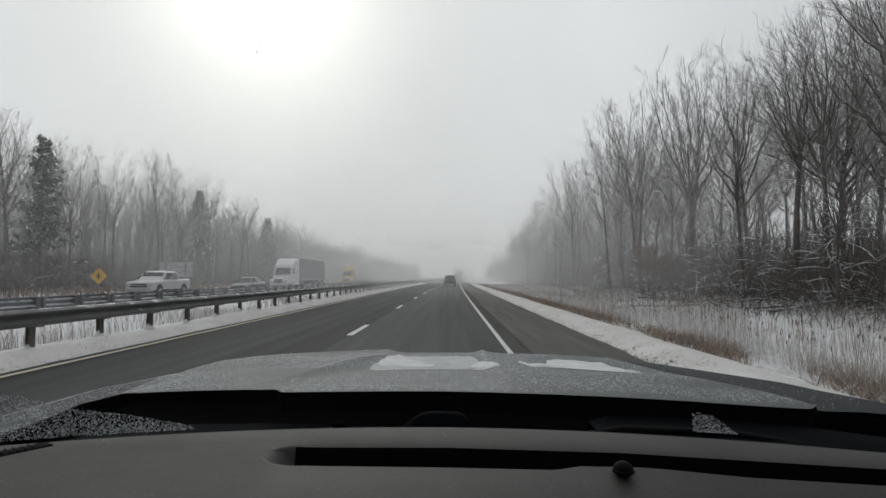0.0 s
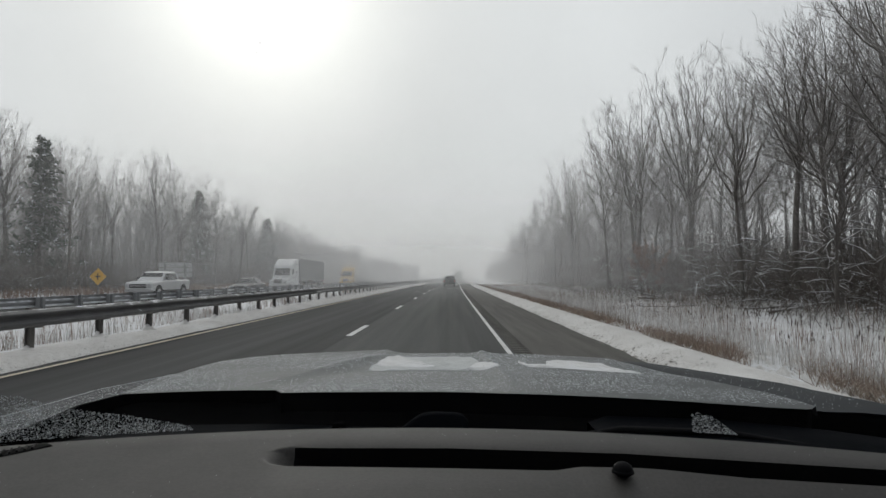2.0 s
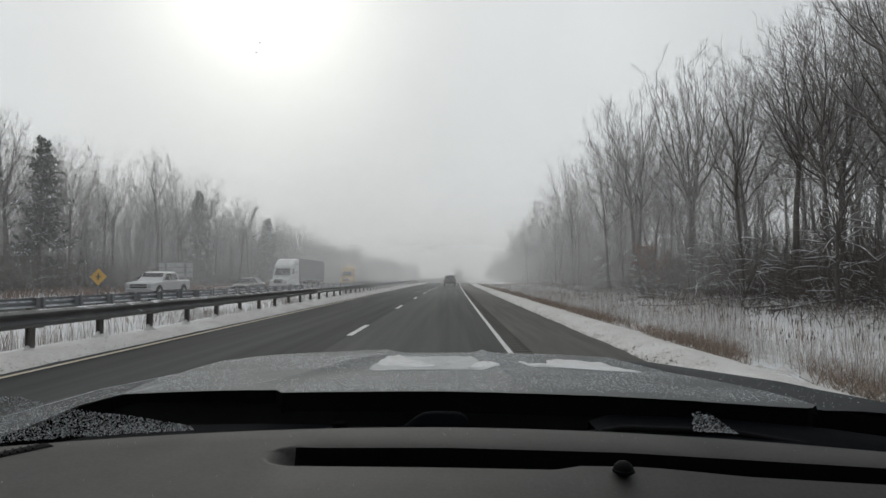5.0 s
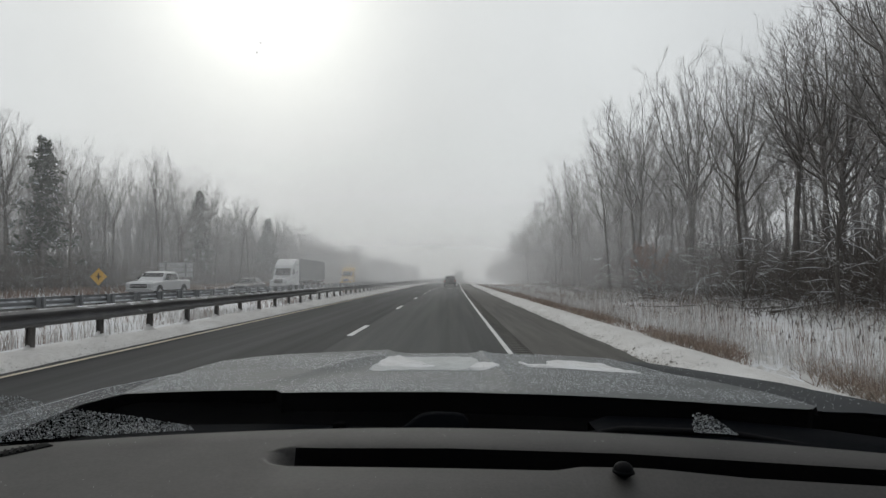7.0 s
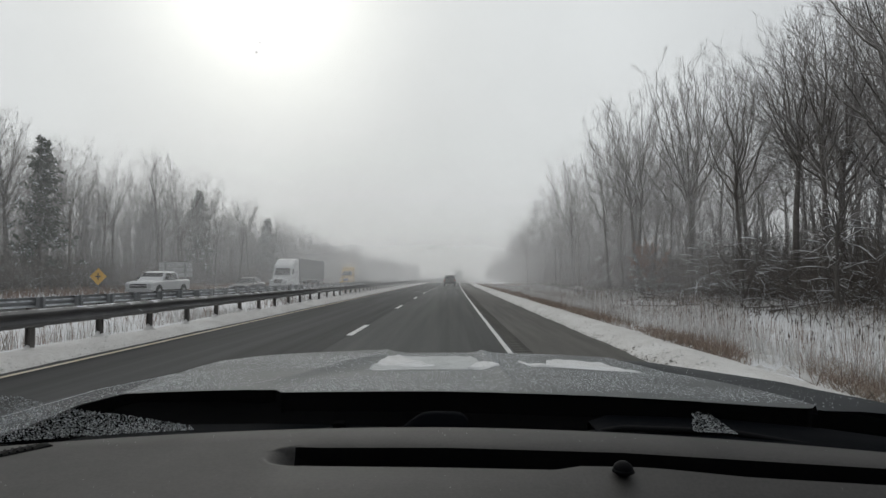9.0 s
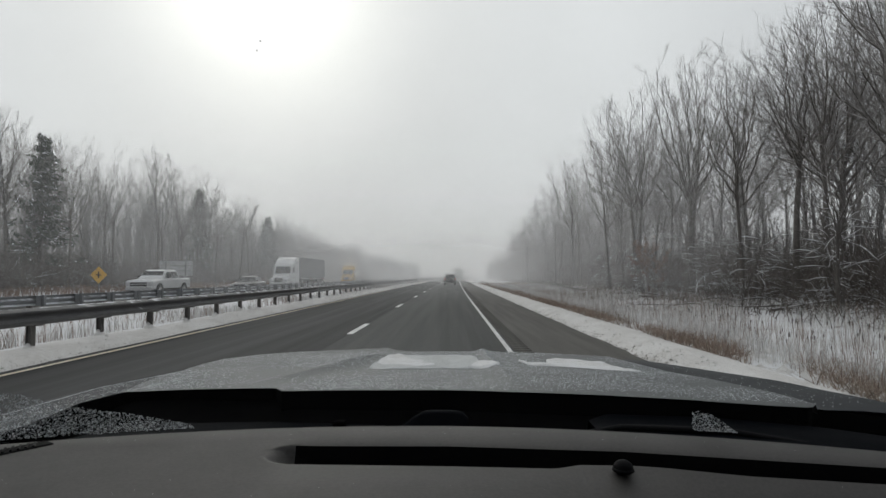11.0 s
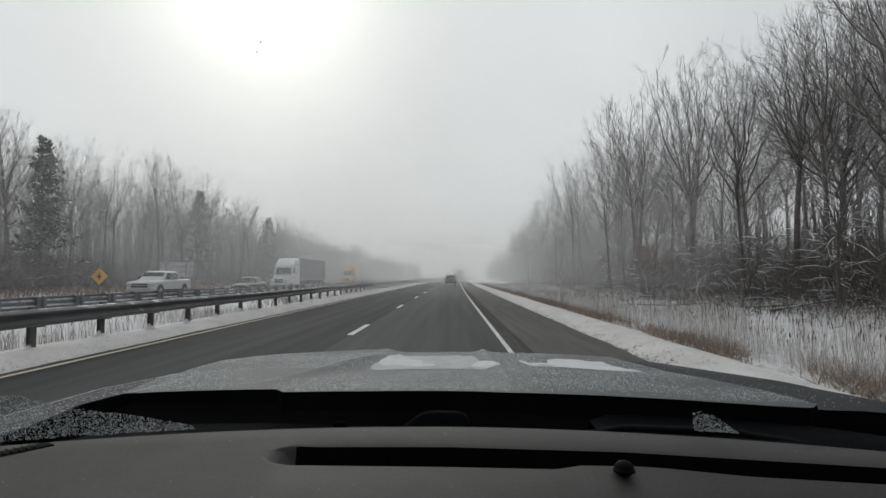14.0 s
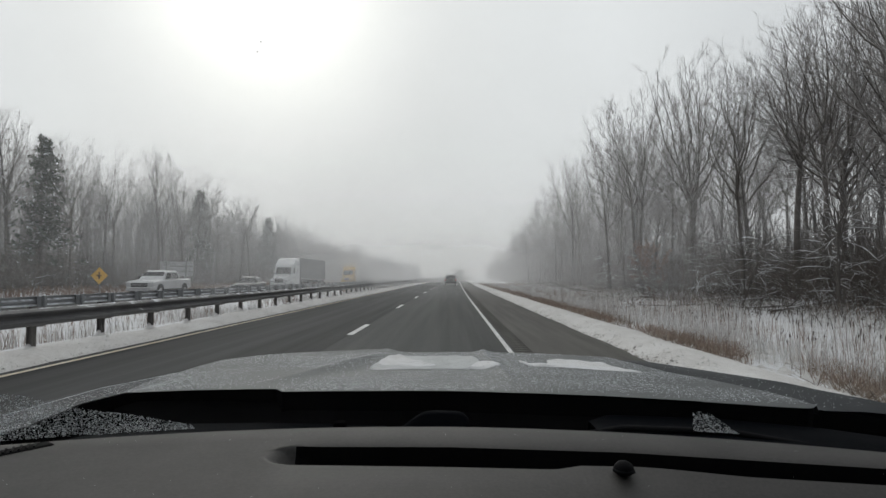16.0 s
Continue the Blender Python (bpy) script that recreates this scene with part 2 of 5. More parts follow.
CHROME = mat("dull_chrome", (0.5, 0.5, 0.5), (0.4, 0.4, 0.4), rough=0.3, metal=0.9, scale=5, fine=40, bump=0.05, depth=0.001)
SIGN_BACK = mat("bare_aluminium", (0.50, 0.51, 0.51), (0.40, 0.41, 0.41), rough=0.5, metal=0.25, scale=1.5, fine=20, bump=0.05, depth=0.001)
SIGN_YELLOW = mat("warning_yellow", (0.75, 0.42, 0.04), (0.62, 0.35, 0.04), rough=0.5, scale=3, fine=40, bump=0.05, depth=0.001)
SIGN_BLACK = mat("sign_black", (0.02, 0.02, 0.02), rough=0.6, scale=4, fine=40, bump=0.05, depth=0.001)
POLE_WOOD = mat("weathered_pole_wood", (0.09, 0.075, 0.06), (0.15, 0.13, 0.11), rough=0.9, scale=2, fine=20, bump=0.3, depth=0.01, stretch=(1, 1, 0.2))
RUST_LEAF = mat("dry_leaves", (0.22, 0.105, 0.06), (0.14, 0.07, 0.045), rough=0.8, scale=2, fine=20, bump=0, island=0.35)
CAB_YELLOW = mat("yellow_vehicle_paint", (0.55, 0.33, 0.05), (0.42, 0.26, 0.05), rough=0.45, scale=1.2, fine=20, bump=0.05, depth=0.001, coat=0.3, local=True)
SPECK = mat("dirt_speck", (0.03, 0.03, 0.03), rough=0.9, scale=30, fine=200, bump=0.1, depth=0.001)
LAMP_LENS = mat("head_lamp_lens", (0.55, 0.56, 0.57), (0.4, 0.4, 0.4), rough=0.15, scale=8, fine=40, bump=0.05, depth=0.001)


# ---- small builders ----
def thing(name, label, category, group="", kind="", at=None):
    ob = new(name)
    ob.empty_display_size = 0.3
    if at is not None:
        ob.matrix_world = at
    return tagged(ob, label, category, group, kind)


def part(name, bm, material, parent=None, label="", smooth=False):
    me = bpy.data.meshes.new(name)
    bm.normal_update()
    bm.to_mesh(me)
    bm.free()
    me.materials.append(material)
    if smooth:
        me.shade_smooth()
    ob = new(name, me)
    if parent is not None:
        ob.parent = parent
    return tagged(ob, label)


def arrays(name, verts, faces, material, parent=None, label="", smooth=False):
    """One mesh from computed vertices and faces."""
    me = bpy.data.meshes.new(name)
    me.from_pydata([tuple(v) for v in verts], [], [tuple(f) for f in faces])
    me.update()
    me.materials.append(material)
    if smooth:
        me.shade_smooth()
    ob = new(name, me)
    if parent is not None:
        ob.parent = parent
    return tagged(ob, label)


def box(bm, lo, hi, bevel=0.0, seg=2, m=None):
    c = [(a + b) / 2 for a, b in zip(lo, hi)]
    s = [b - a for a, b in zip(lo, hi)]
    made = bmesh.ops.create_cube(bm, size=1, matrix=(m or Matrix()) @ Matrix.Translation(c) @ Matrix.Diagonal((*s, 1)))
    if bevel:
        es = list({e for v in made["verts"] for e in v.link_edges})
        bmesh.ops.bevel(bm, geom=es, offset=bevel, segments=seg, affect="EDGES", profile=0.6)
    return bm


def cyl(bm, a, b, r1, r2=None, n=12):
    a, b = Vector(a), Vector(b)
    d = b - a
    q = d.to_track_quat("Z", "Y").to_matrix().to_4x4()
    bmesh.ops.create_cone(bm, cap_ends=True, segments=n, radius1=r1, radius2=r1 if r2 is None else r2, depth=d.length,
                          matrix=Matrix.Translation((a + b) / 2) @ q)
    return bm


def outline(bm, pts, x0, x1, bevel=0.0):
    """A side outline of (y, z) points drawn out from x0 to x1."""
    lo = [bm.verts.new((x0, y, z)) for y, z in pts]
    hi = [bm.verts.new((x1, y, z)) for y, z in pts]
    n = len(pts)
    fs = [bm.faces.new(lo), bm.faces.new(hi[::-1])]
    for i in range(n):
        fs.append(bm.faces.new((lo[i], hi[i], hi[(i + 1) % n], lo[(i + 1) % n])))
    bmesh.ops.recalc_face_normals(bm, faces=fs)
    if bevel:
        bmesh.ops.bevel(bm, geom=list({e for f in fs for e in f.edges}), offset=bevel, segments=2, affect="EDGES", profile=0.6)
    return bm


def bend(y):
    """The road swings very gently to the right."""
    return y * y / 16000 if y > 0 else 0.0


def steps(lo, hi, first, grow):
    out, d = [lo], first
    while out[-1] < hi:
        out.append(min(hi, out[-1] + d))
        d *= grow
    return out


def strip(x0, x1, ys, z, thick, drop=0.0):
    """Verts and faces of a slab that follows the road."""
    v, f = [], []
    for y in ys:
        b = bend(y)
        v += [(x0 + b, y, z), (x1 + b, y, z), (x0 + b, y, z - thick), (x1 + b, y, z - thick)]
    for i in range(len(ys) - 1):
        a, c = 4 * i, 4 * i + 4
        f += [(a, a + 1, c + 1, c), (a + 2, a, c, c + 2), (a + 1, a + 3, c + 3, c + 1)]
    f += [(0, 2, 3, 1), (4 * len(ys) - 4, 4 * len(ys) - 3, 4 * len(ys) - 1, 4 * len(ys) - 2)]
    return v, f


# ---- ground and roads ----
PROFILE_X = [-3000, -200, -60, -34, -28, -25.4, -24.9, -15.6, -15.0, -13.6, -12.6, -10.2, -8.3, -7.5, -7.05, -6.82, -6.72, 3.30, 3.44, 3.66, 4.0, 4.4, 4.85, 5.4, 8.2, 12.5, 16, 40, 200, 3000]
PROFILE_Z = [2.0, 2.0, 1.2, 0.55, 0.15, 0.12, -0.06, -0.06, 0.10, 0.16, 0.05, -0.22, 0.06, 0.17, 0.14, 0.03, -0.06, -0.06, 0.03, 0.12, 0.17, 0.14, 0.04, -0.06, -0.22, -0.05, 0.12, 0.5, 1.5, 1.5]


def rough(x, y):
    """Lumps of ploughed snow along the road's edges, and soft drifts elsewhere."""
    if -24.9 < x < -15.5 or -6.8 < x < 3.32:
        return 0.0
    n = noise.noise((x * 0.45, y * 0.3, 3.1)) * 0.05
    if 3.3 <= x < 4.0 or -8.2 < x <= -6.8 or -15.6 < x < -14:
        n += (noise.noise((x * 3.1, y * 1.7, 8.0)) * 0.05 + noise.noise((x * 7, y * 5, 1.0)) * 0.025) * (1 if y < 60 else 0.4)
    return n


def ground_z(x, y):
    """Height of the snow at a place of the plan."""
    u = x - bend(y)
    return float(np.interp(u, PROFILE_X, PROFILE_Z)) + rough(u, y)


def make_ground():
    xs = sorted({*PROFILE_X, *np.arange(-60, -28, 2.0), *np.arange(-14.8, -8.4, 0.35), *np.arange(-8.3, -6.6, 0.1), *np.arange(3.4, 5.7, 0.1),
                 *np.arange(5.9, 14, 0.4), *np.arange(14, 42, 1.3)})
    ys = steps(-30, 6, 6, 1.0) + steps(6, 3500, 0.25, 1.011)[1:]
    v, f = [], []
    for y in ys:
        for x in xs:
            v.append((x + bend(min(y, 900)), y, float(np.interp(x, PROFILE_X, PROFILE_Z)) + rough(x, y)))
    n = len(xs)
    for j in range(len(ys) - 1):
        for i in range(n - 1):
            a = j * n + i
            f.append((a, a + 1, a + n + 1, a + n))
    ground = arrays("ground", v, f, SNOW, smooth=True)
    ground.data.materials.append(PLOUGHED)
    for face in ground.data.polygons:
        u = xs[face.vertices[0] % n]
        face.material_index = 1 if 3.2 < u < 4.6 or -8.2 < u < -6.5 or -15.6 < u < -14.2 else 0
    tagged(ground, "snow-covered ground with ploughed banks beside the highway", "ground", kind="structure")


make_ground()
ROAD_Y = steps(-30, 900, 3, 1.03)
ROAD_L, ROAD_R = -6.85, 3.42
LINE_R, LINE_MID, LINE_L = 1.142, -2.53, -6.52
RUMBLE0, RUMBLE1 = 1.24, 1.58
road = thing("road", "dark damp asphalt carriageway of a two-lane highway", "road", kind="structure")
arrays("driving_lane", *strip(LINE_MID, RUMBLE0, ROAD_Y, 0, 0.2), ASPHALT, road)
arrays("passing_lane", *strip(ROAD_L, LINE_MID, ROAD_Y, 0, 0.2), WET_SHEEN_ASPHALT, road, "darker, wetter asphalt of the passing lane")
arrays("shoulder", *strip(RUMBLE1, ROAD_R, ROAD_Y, 0, 0.2), SALTED, road, "salt-bleached asphalt hard shoulder")


def make_rumble():
    v, f = [], []
    ys, y = [], 4.0
    while y < 70:
        ys += [(y, 0.0), (y + 0.13, 0.0), (y + 0.16, -0.035), (y + 0.27, -0.035)]
        y += 0.30
    ys += [(yy, 0.0) for yy in steps(y, 900, 4, 1.05)]
    ys = [(-30, 0.0)] + ys
    for yy, z in ys:
        b = bend(yy)
        v += [(RUMBLE0 + b, yy, 0.0), (RUMBLE0 + 0.01 + b, yy, z), (RUMBLE1 - 0.01 + b, yy, z), (RUMBLE1 + b, yy, 0.0)]
    for i in range(len(ys) - 1):
        for k in range(3):
            a = 4 * i + k
            f.append((a, a + 1, a + 5, a + 4))
    arrays("rumble_strip", v, f, SALTED, road, "row of grooves milled into the shoulder")


make_rumble()
arrays("edge_line", *strip(LINE_R - 0.048, LINE_R + 0.048, ROAD_Y, 0.005, 0.004), WORN_WHITE, road, "solid white edge line")
arrays("median_line", *strip(LINE_L - 0.048, LINE_L + 0.048, ROAD_Y, 0.005, 0.004), WORN_YELLOW, road, "faded yellow edge line")
dash_data = None
for k in range(-1, 22):
    y = 14.2 + 12.19 * k
    bm = bmesh.new()
    if dash_data is None:
        box(bm, (-0.075, 0, -0.004), (0.075, 3.05, 0.005))
        d = part("lane_dash", bm, WORN_WHITE, road)
        dash_data = d.data
    else:
        bm.free()
        d = new("lane_dash", dash_data)
        d.parent = road
    d.location = (LINE_MID + bend(y), y, 0)
opposite = thing("road", "grey asphalt carriageway beyond the median", "road", kind="structure")
arrays("driving_lanes", *strip(-24.9, -15.5, ROAD_Y, 0, 0.2), ASPHALT, opposite)
arrays("edge_line", *strip(-16.1, -15.95, ROAD_Y, 0.005, 0.004), WORN_YELLOW, opposite)


# ---- guard rails ----
def w_beam(x, face, top, ys, parent):
    """A corrugated rail: its waves swell towards face (+1 or -1)."""
    prof = [(0.0, top), (0.025, top - 0.012), (0.082, top - 0.055), (0.082, top - 0.085), (0.02, top - 0.14), (0.02, top - 0.175),
            (0.082, top - 0.23), (0.082, top - 0.26), (0.025, top - 0.303), (0.0, top - 0.315)]
    prof = prof + [(d - 0.012, z) for d, z in prof[::-1]]
    v, f, n = [], [], len(prof)
    for y in ys:
        wob = 0.012 * noise.noise((y * 0.11, x, 0))
        v += [(x + bend(y) + face * d, y, z + wob) for d, z in prof]
    for j in range(len(ys) - 1):
        for i in range(n):
            a, b = j * n + i, j * n + (i + 1) % n
            f.append((a, b, b + n, a + n))
    return v, f


def guard_rail(label, x, face, top, pitch, count, rail_mat, post_mat, start, base):
    rail = thing("guard_rail", label, "guard rail")
    ys = steps(start - 4, start + 260, 0.95, 1.0) + steps(start + 260, 700, 6, 1.05)[1:]
    arrays("rail_beam", *w_beam(x, face, top, ys, rail), rail_mat, rail, "corrugated steel beam dusted with snow")
    post_data = block_data = None
    for k in range(count):
        y = start + pitch * k
        if post_data is None:
            bm = bmesh.new()
            box(bm, (-0.05, -0.006, -1.1), (0.05, 0.006, 0.0))
            box(bm, (-0.055, -0.055, -1.1), (-0.045, 0.055, 0.0))
            box(bm, (0.045, -0.055, -1.1), (0.055, 0.055, 0.0))
            p = part("post", bm, post_mat, rail)
            bm = bmesh.new()
            box(bm, (-0.07, -0.075, -0.34), (0.07, 0.075, 0.01), 0.008, 1)
            b = part("block", bm, post_mat if face > 0 else rail_mat, rail)
            post_data, block_data = p.data, b.data
        else:
            p, b = new("post", post_data), new("block", block_data)
            p.parent = b.parent = rail
        xx = x + bend(y)
        p.location = (xx - face * 0.21, y, top + 0.02)
        b.location = (xx - face * 0.085, y, top - 0.0)


guard_rail("dark weathered steel guard rail on short posts beside the yellow line", -7.45, 1, 0.88, 2.05, 130, STEEL, POST, 6.2, 0.15)
guard_rail("grey galvanised guard rail seen from behind across the median", -13.6, -1, 0.80, 1.905, 130, GALV, GALV, 9.0, 0.1)


# ---- trees ----
def tube(V, F, pts, radii, k):
    """Adds a tapered tube round a polyline to the lists V and F."""
    base = len(V)
    d = (pts[-1] - pts[0])
    d = d / (np.linalg.norm(d) + 1e-9)
    side = np.cross(d, (0.31, 0.95, 0.05) if abs(d[1]) < 0.8 else (0.95, 0.1, 0.3))
    side /= np.linalg.norm(side) + 1e-9
    up = np.cross(d, side)
    ring = [(math.cos(2 * math.pi * i / k), math.sin(2 * math.pi * i / k)) for i in range(k)]
    for p, r in zip(pts, radii):
        for c, s in ring:
            V.append(p + r * (c * side + s * up))
    for j in range(len(pts) - 1):
        for i in range(k):
            a, b = base + j * k + i, base + j * k + (i + 1) % k
            F.append((a, b, b + k, a + k))


def turned(rs, d, angle):
    """A unit way that leaves d by about that angle."""
    r = rs.normal(size=3)
    r -= d * np.dot(r, d)
    r /= np.linalg.norm(r) + 1e-9
    return d * math.cos(angle) + r * math.sin(angle)


def limb(rs, p, d, length, segs, wander, lift):
    pts, step = [p], length / segs
    for _ in range(segs):
        d = d + rs.normal(size=3) * wander + np.array((0, 0, lift))
        d /= np.linalg.norm(d)
        pts.append(pts[-1] + d * step)
    return pts, d


def outward(rs, d, p, axis, angle):
    """Of three ways that leave d by that angle, the one that leads farthest out of the crown."""
    ways = [turned(rs, d, angle) for _ in range(3)]
    out = (p - axis) / (np.linalg.norm(p - axis) + 1e-6)
    return max(ways, key=lambda w: float(np.dot(w, out)) + 0.35 * w[2])


def bare_tree(seed, height, r0, counts, clear=0.34, radius=0.22, leader=0.5, lean=0.03, twig=0.007, snags=10, reach=1.0, sides=(6, 4, 3)):
    """A leafless forest tree: stem and limbs in one mesh, branches and twigs in another. Its limbs fan out to a domed crown."""
    rs = np.random.RandomState(seed)
    n1, n2, n3, n4 = counts
    tv, tf, cv, cf = [], [], [], []
    d = np.array((rs.normal() * lean, rs.normal() * lean, 1.0))
    trunk, top = limb(rs, np.zeros(3), d / np.linalg.norm(d), height * leader, 9, 0.02, 0.01)
    girth = [r0 * (1 - 0.42 * i / 9) for i in range(10)]
    tube(tv, tf, trunk, [girth[0] * 1.5, girth[1] * 1.08] + girth[2:], 8)
    middle = height * (clear + 0.22 * (1 - clear))
    axis = np.array((trunk[-1][0], trunk[-1][1], middle))
    widest = radians(78)
    for k in range(n1):
        th = math.acos(1 - (1 - math.cos(widest)) * (k + 0.4) / n1)
        az = 2.4 * k + rs.uniform(-0.45, 0.45)
        size = rs.uniform(0.88, 1.0)
        goal = axis + size * np.array((radius * height * math.sin(th) ** 0.9 * math.cos(az), radius * height * math.sin(th) ** 0.9 * math.sin(az), (height - middle) * 0.96 * math.cos(th) ** 0.62))
        goal[2] = min(goal[2], height)
        u = max(0.0, 1 - th / widest)
        at = (clear / leader + (1 - clear / leader) * min(1.0, 0.15 + 1.3 * u)) * 9 if clear < leader else 9
        i = min(8, int(at))
        start = trunk[i] + (trunk[i + 1] - trunk[i]) * min(1.0, at - i)
        way = goal - start
        knee = start + way * (0.62, 0.62, 0.36) + rs.normal(size=3) * 0.025 * height
        length = float(np.linalg.norm(way))
        ts = np.linspace(0, 1, 9)
        pts = [start * (1 - t) ** 2 + knee * 2 * t * (1 - t) + goal * t * t + rs.normal(size=3) * 0.012 * length * (t > 0) for t in ts]
        r1 = min(girth[i] * 0.72, r0 * (0.32 + 0.3 * u))
        rr = [max(twig * 1.3, r1 * (1 - 0.9 * t ** 0.8)) for t in ts]
        tube(tv, tf, pts, rr, sides[0])
        for j in range(n2):
            s1 = 0.16 + 0.82 * (j + rs.rand()) / n2
            q = min(7, int(s1 * 8))
            p = pts[q] + (pts[q + 1] - pts[q]) * (s1 * 8 - q)
            tan = (pts[q + 1] - pts[q]) / (np.linalg.norm(pts[q + 1] - pts[q]) + 1e-9)
            l2 = height * rs.uniform(0.10, 0.19) * (1.15 - 0.6 * s1) * (0.6 + 2.0 * radius)
            b, e = limb(rs, p, outward(rs, tan, p, axis, rs.uniform(0.5, 0.85)), l2, 4, 0.07, 0.05)
            r2 = max(twig * 1.2, min(rr[q] * 0.6, 0.010 + 0.009 * l2))
            tube(cv, cf, b, [max(twig, r2 * (1 - 0.75 * t / 4)) for t in range(5)], sides[1])
            for m in range(n3):
                t3 = 0.15 + 0.85 * (m + rs.rand()) / n3
                q3 = min(3, int(t3 * 4))
                p3 = b[q3] + (b[q3 + 1] - b[q3]) * (t3 * 4 - q3)
                d3 = outward(rs, (b[q3 + 1] - b[q3]) / (np.linalg.norm(b[q3 + 1] - b[q3]) + 1e-9), p3, axis, rs.uniform(0.45, 0.85))
                l3 = l2 * rs.uniform(0.35, 0.6) * (1.15 - 0.45 * t3)
                c, e3 = limb(rs, p3, d3, l3, 2, 0.10, 0.06)
                tube(cv, cf, c, [twig * 1.05, twig * 0.8, twig * 0.45], sides[2])
                for _ in range(n4):
                    g = rs.uniform(0.1, 1.0) * 2
                    a = c[int(min(1, g))] + (c[int(min(1, g)) + 1] - c[int(min(1, g))]) * (g - int(min(1, g)))
                    w = turned(rs, e3, rs.uniform(0.3, 0.9))
                    tip = a + (w + np.array((0, 0, 0.15))) * l3 * reach * rs.uniform(0.35, 0.75)
                    h = turned(rs, w, math.pi / 2) * twig
                    n = len(cv)
                    cv += [a - h, a + h, tip]
                    cf.append((n, n + 1, n + 2))
    for _ in range(snags):                                 # dead snags on the lower stem
        i = rs.randint(1, 7)
        q, _d = limb(rs, trunk[i], turned(rs, np.array((0, 0, 1.0)), rs.uniform(0.9, 1.6)), height * rs.uniform(0.04, 0.12), 4, 0.2, -0.01)
        tube(cv, cf, q, [twig * 2.4, twig * 2, twig * 1.6, twig * 1.2, twig * 0.6], 3)
    return (tv, tf), (cv, cf)


def tree_kind(name, seed, height, r0, counts, label, **kw):
    (tv, tf), (cv, cf) = bare_tree(seed, height, r0, counts, **kw)
    t = thing(name, label, "tree")
    arrays("trunk", tv, tf, BARK, t, smooth=True)
    arrays("crown", cv, cf, TWIG, t, "bare frosted twigs")
    return t


def conifer(seed, height):
    rs = np.random.RandomState(seed)
    t = thing("pine_tree", "dark evergreen pine dusted with snow among bare trees", "tree")
    tv, tf = [], []
    pts, _ = limb(rs, np.zeros(3), np.array((0, 0, 1.0)), height, 8, 0.015, 0.02)
    tube(tv, tf, pts, [0.19 * (1 - 0.93 * i / 8) for i in range(9)], 8)
    nv, nf = [], []
    for k in range(120):
        s = 0.16 + 0.83 * (round((k + rs.rand()) / 120 * 15) + rs.uniform(-0.22, 0.22)) / 15
        az, ln = rs.uniform(0, 6.28), height * 0.30 * (1.05 - s) ** 0.8 * rs.uniform(0.45, 1.15)
        p0 = np.array((0, 0, s * height))
        d = np.array((math.cos(az), math.sin(az), rs.uniform(-0.15, 0.25)))
        tube(tv, tf, [p0, p0 + d * ln], [0.03, 0.008], 4)
        for _ in range(26):
            c = p0 + d * ln * rs.uniform(0.25, 1.05) + rs.normal(size=3) * 0.16
            a, b = rs.normal(size=3) * 0.17, rs.normal(size=3) * 0.07
            i = len(nv)
            nv += [c - b, c + a, c + b, c - a * 0.7]
            nf.append((i, i + 1, i + 2, i + 3))
    arrays("trunk", tv, tf, BARK, t)
    arrays("crown", nv, nf, NEEDLES, t, "clumps of dark needles")
    return t


TREE_LABELS = ["tall bare forest tree with upswept limbs on snowy ground", "slender bare tree with a forked stem in the roadside wood",
               "leafless hardwood tree with a broad fan of twigs", "thin bare tree crowded among its neighbours"]
CROWN = [(0.36, 0.22, 0.50), (0.28, 0.27, 0.42), (0.44, 0.19, 0.58), (0.32, 0.24, 0.45), (0.40, 0.17, 0.66), (0.24, 0.29, 0.40)]   # clear stem, spread, leader
HI = [tree_kind("bare_tree", 11 + i, 22, 0.20 + 0.03 * (i % 3), (11, 9, 6, 5), TREE_LABELS[i % 4], clear=c, radius=r, leader=l, twig=0.0070, snags=12)
      for i, (c, r, l) in enumerate(CROWN)]
MID = [tree_kind("bare_tree", 41 + i, 22, 0.23, (9, 8, 5, 4), TREE_LABELS[i % 4], clear=c, radius=r, leader=l, twig=0.0095, snags=8, sides=(5, 3, 3), reach=1.15)
       for i, (c, r, l) in enumerate(CROWN[:5])]
LOW = [tree_kind("bare_tree", 71 + i, 22, 0.25, (8, 6, 4, 4), TREE_LABELS[i % 4], clear=c, radius=r, leader=l, twig=0.015, snags=4, sides=(4, 3, 3), reach=1.3)
       for i, (c, r, l) in enumerate(CROWN[:4])]
used = set()


def plant(kinds, i, x, y, height, rz, group):
    src = kinds[i % len(kinds)]
    s = height / 22.0
    m = Matrix.Translation((x, y, ground_z(x, y) - 0.05)) @ Matrix.Rotation(rz, 4, "Z")
    if src.name in used:
        ob = copy_thing(src, m)
    else:
        used.add(src.name)
        ob, ob.matrix_world = src, m
    ob.scale = (s * random.uniform(0.85, 1.15), s * random.uniform(0.85, 1.15), s)
    return tagged(ob, group=group)


def clear_of(placed, x, y, gap):
    return all((x - a) ** 2 + (y - b) ** 2 > gap * gap for a, b in placed)


def wood(side, group, count, y0, y1, front, depth, height_at, gap):
    placed, tries = [], 0
    while len(placed) < count and tries < 9000:
        tries += 1
        y = y0 + (y1 - y0) * random.random() ** 1.35
        x = side * (front(y) + depth * random.random() ** 1.5)
        if clear_of(placed, x, y, gap * (1 + y / 220)):
            placed.append((x, y))
            far = math.hypot(x, y)
            kinds = HI if far < 42 else MID if far < 85 else LOW
            plant(kinds, random.randrange(20), x + bend(y), y, height_at(y) * random.uniform(0.82, 1.05), random.uniform(0, 6.28), group)


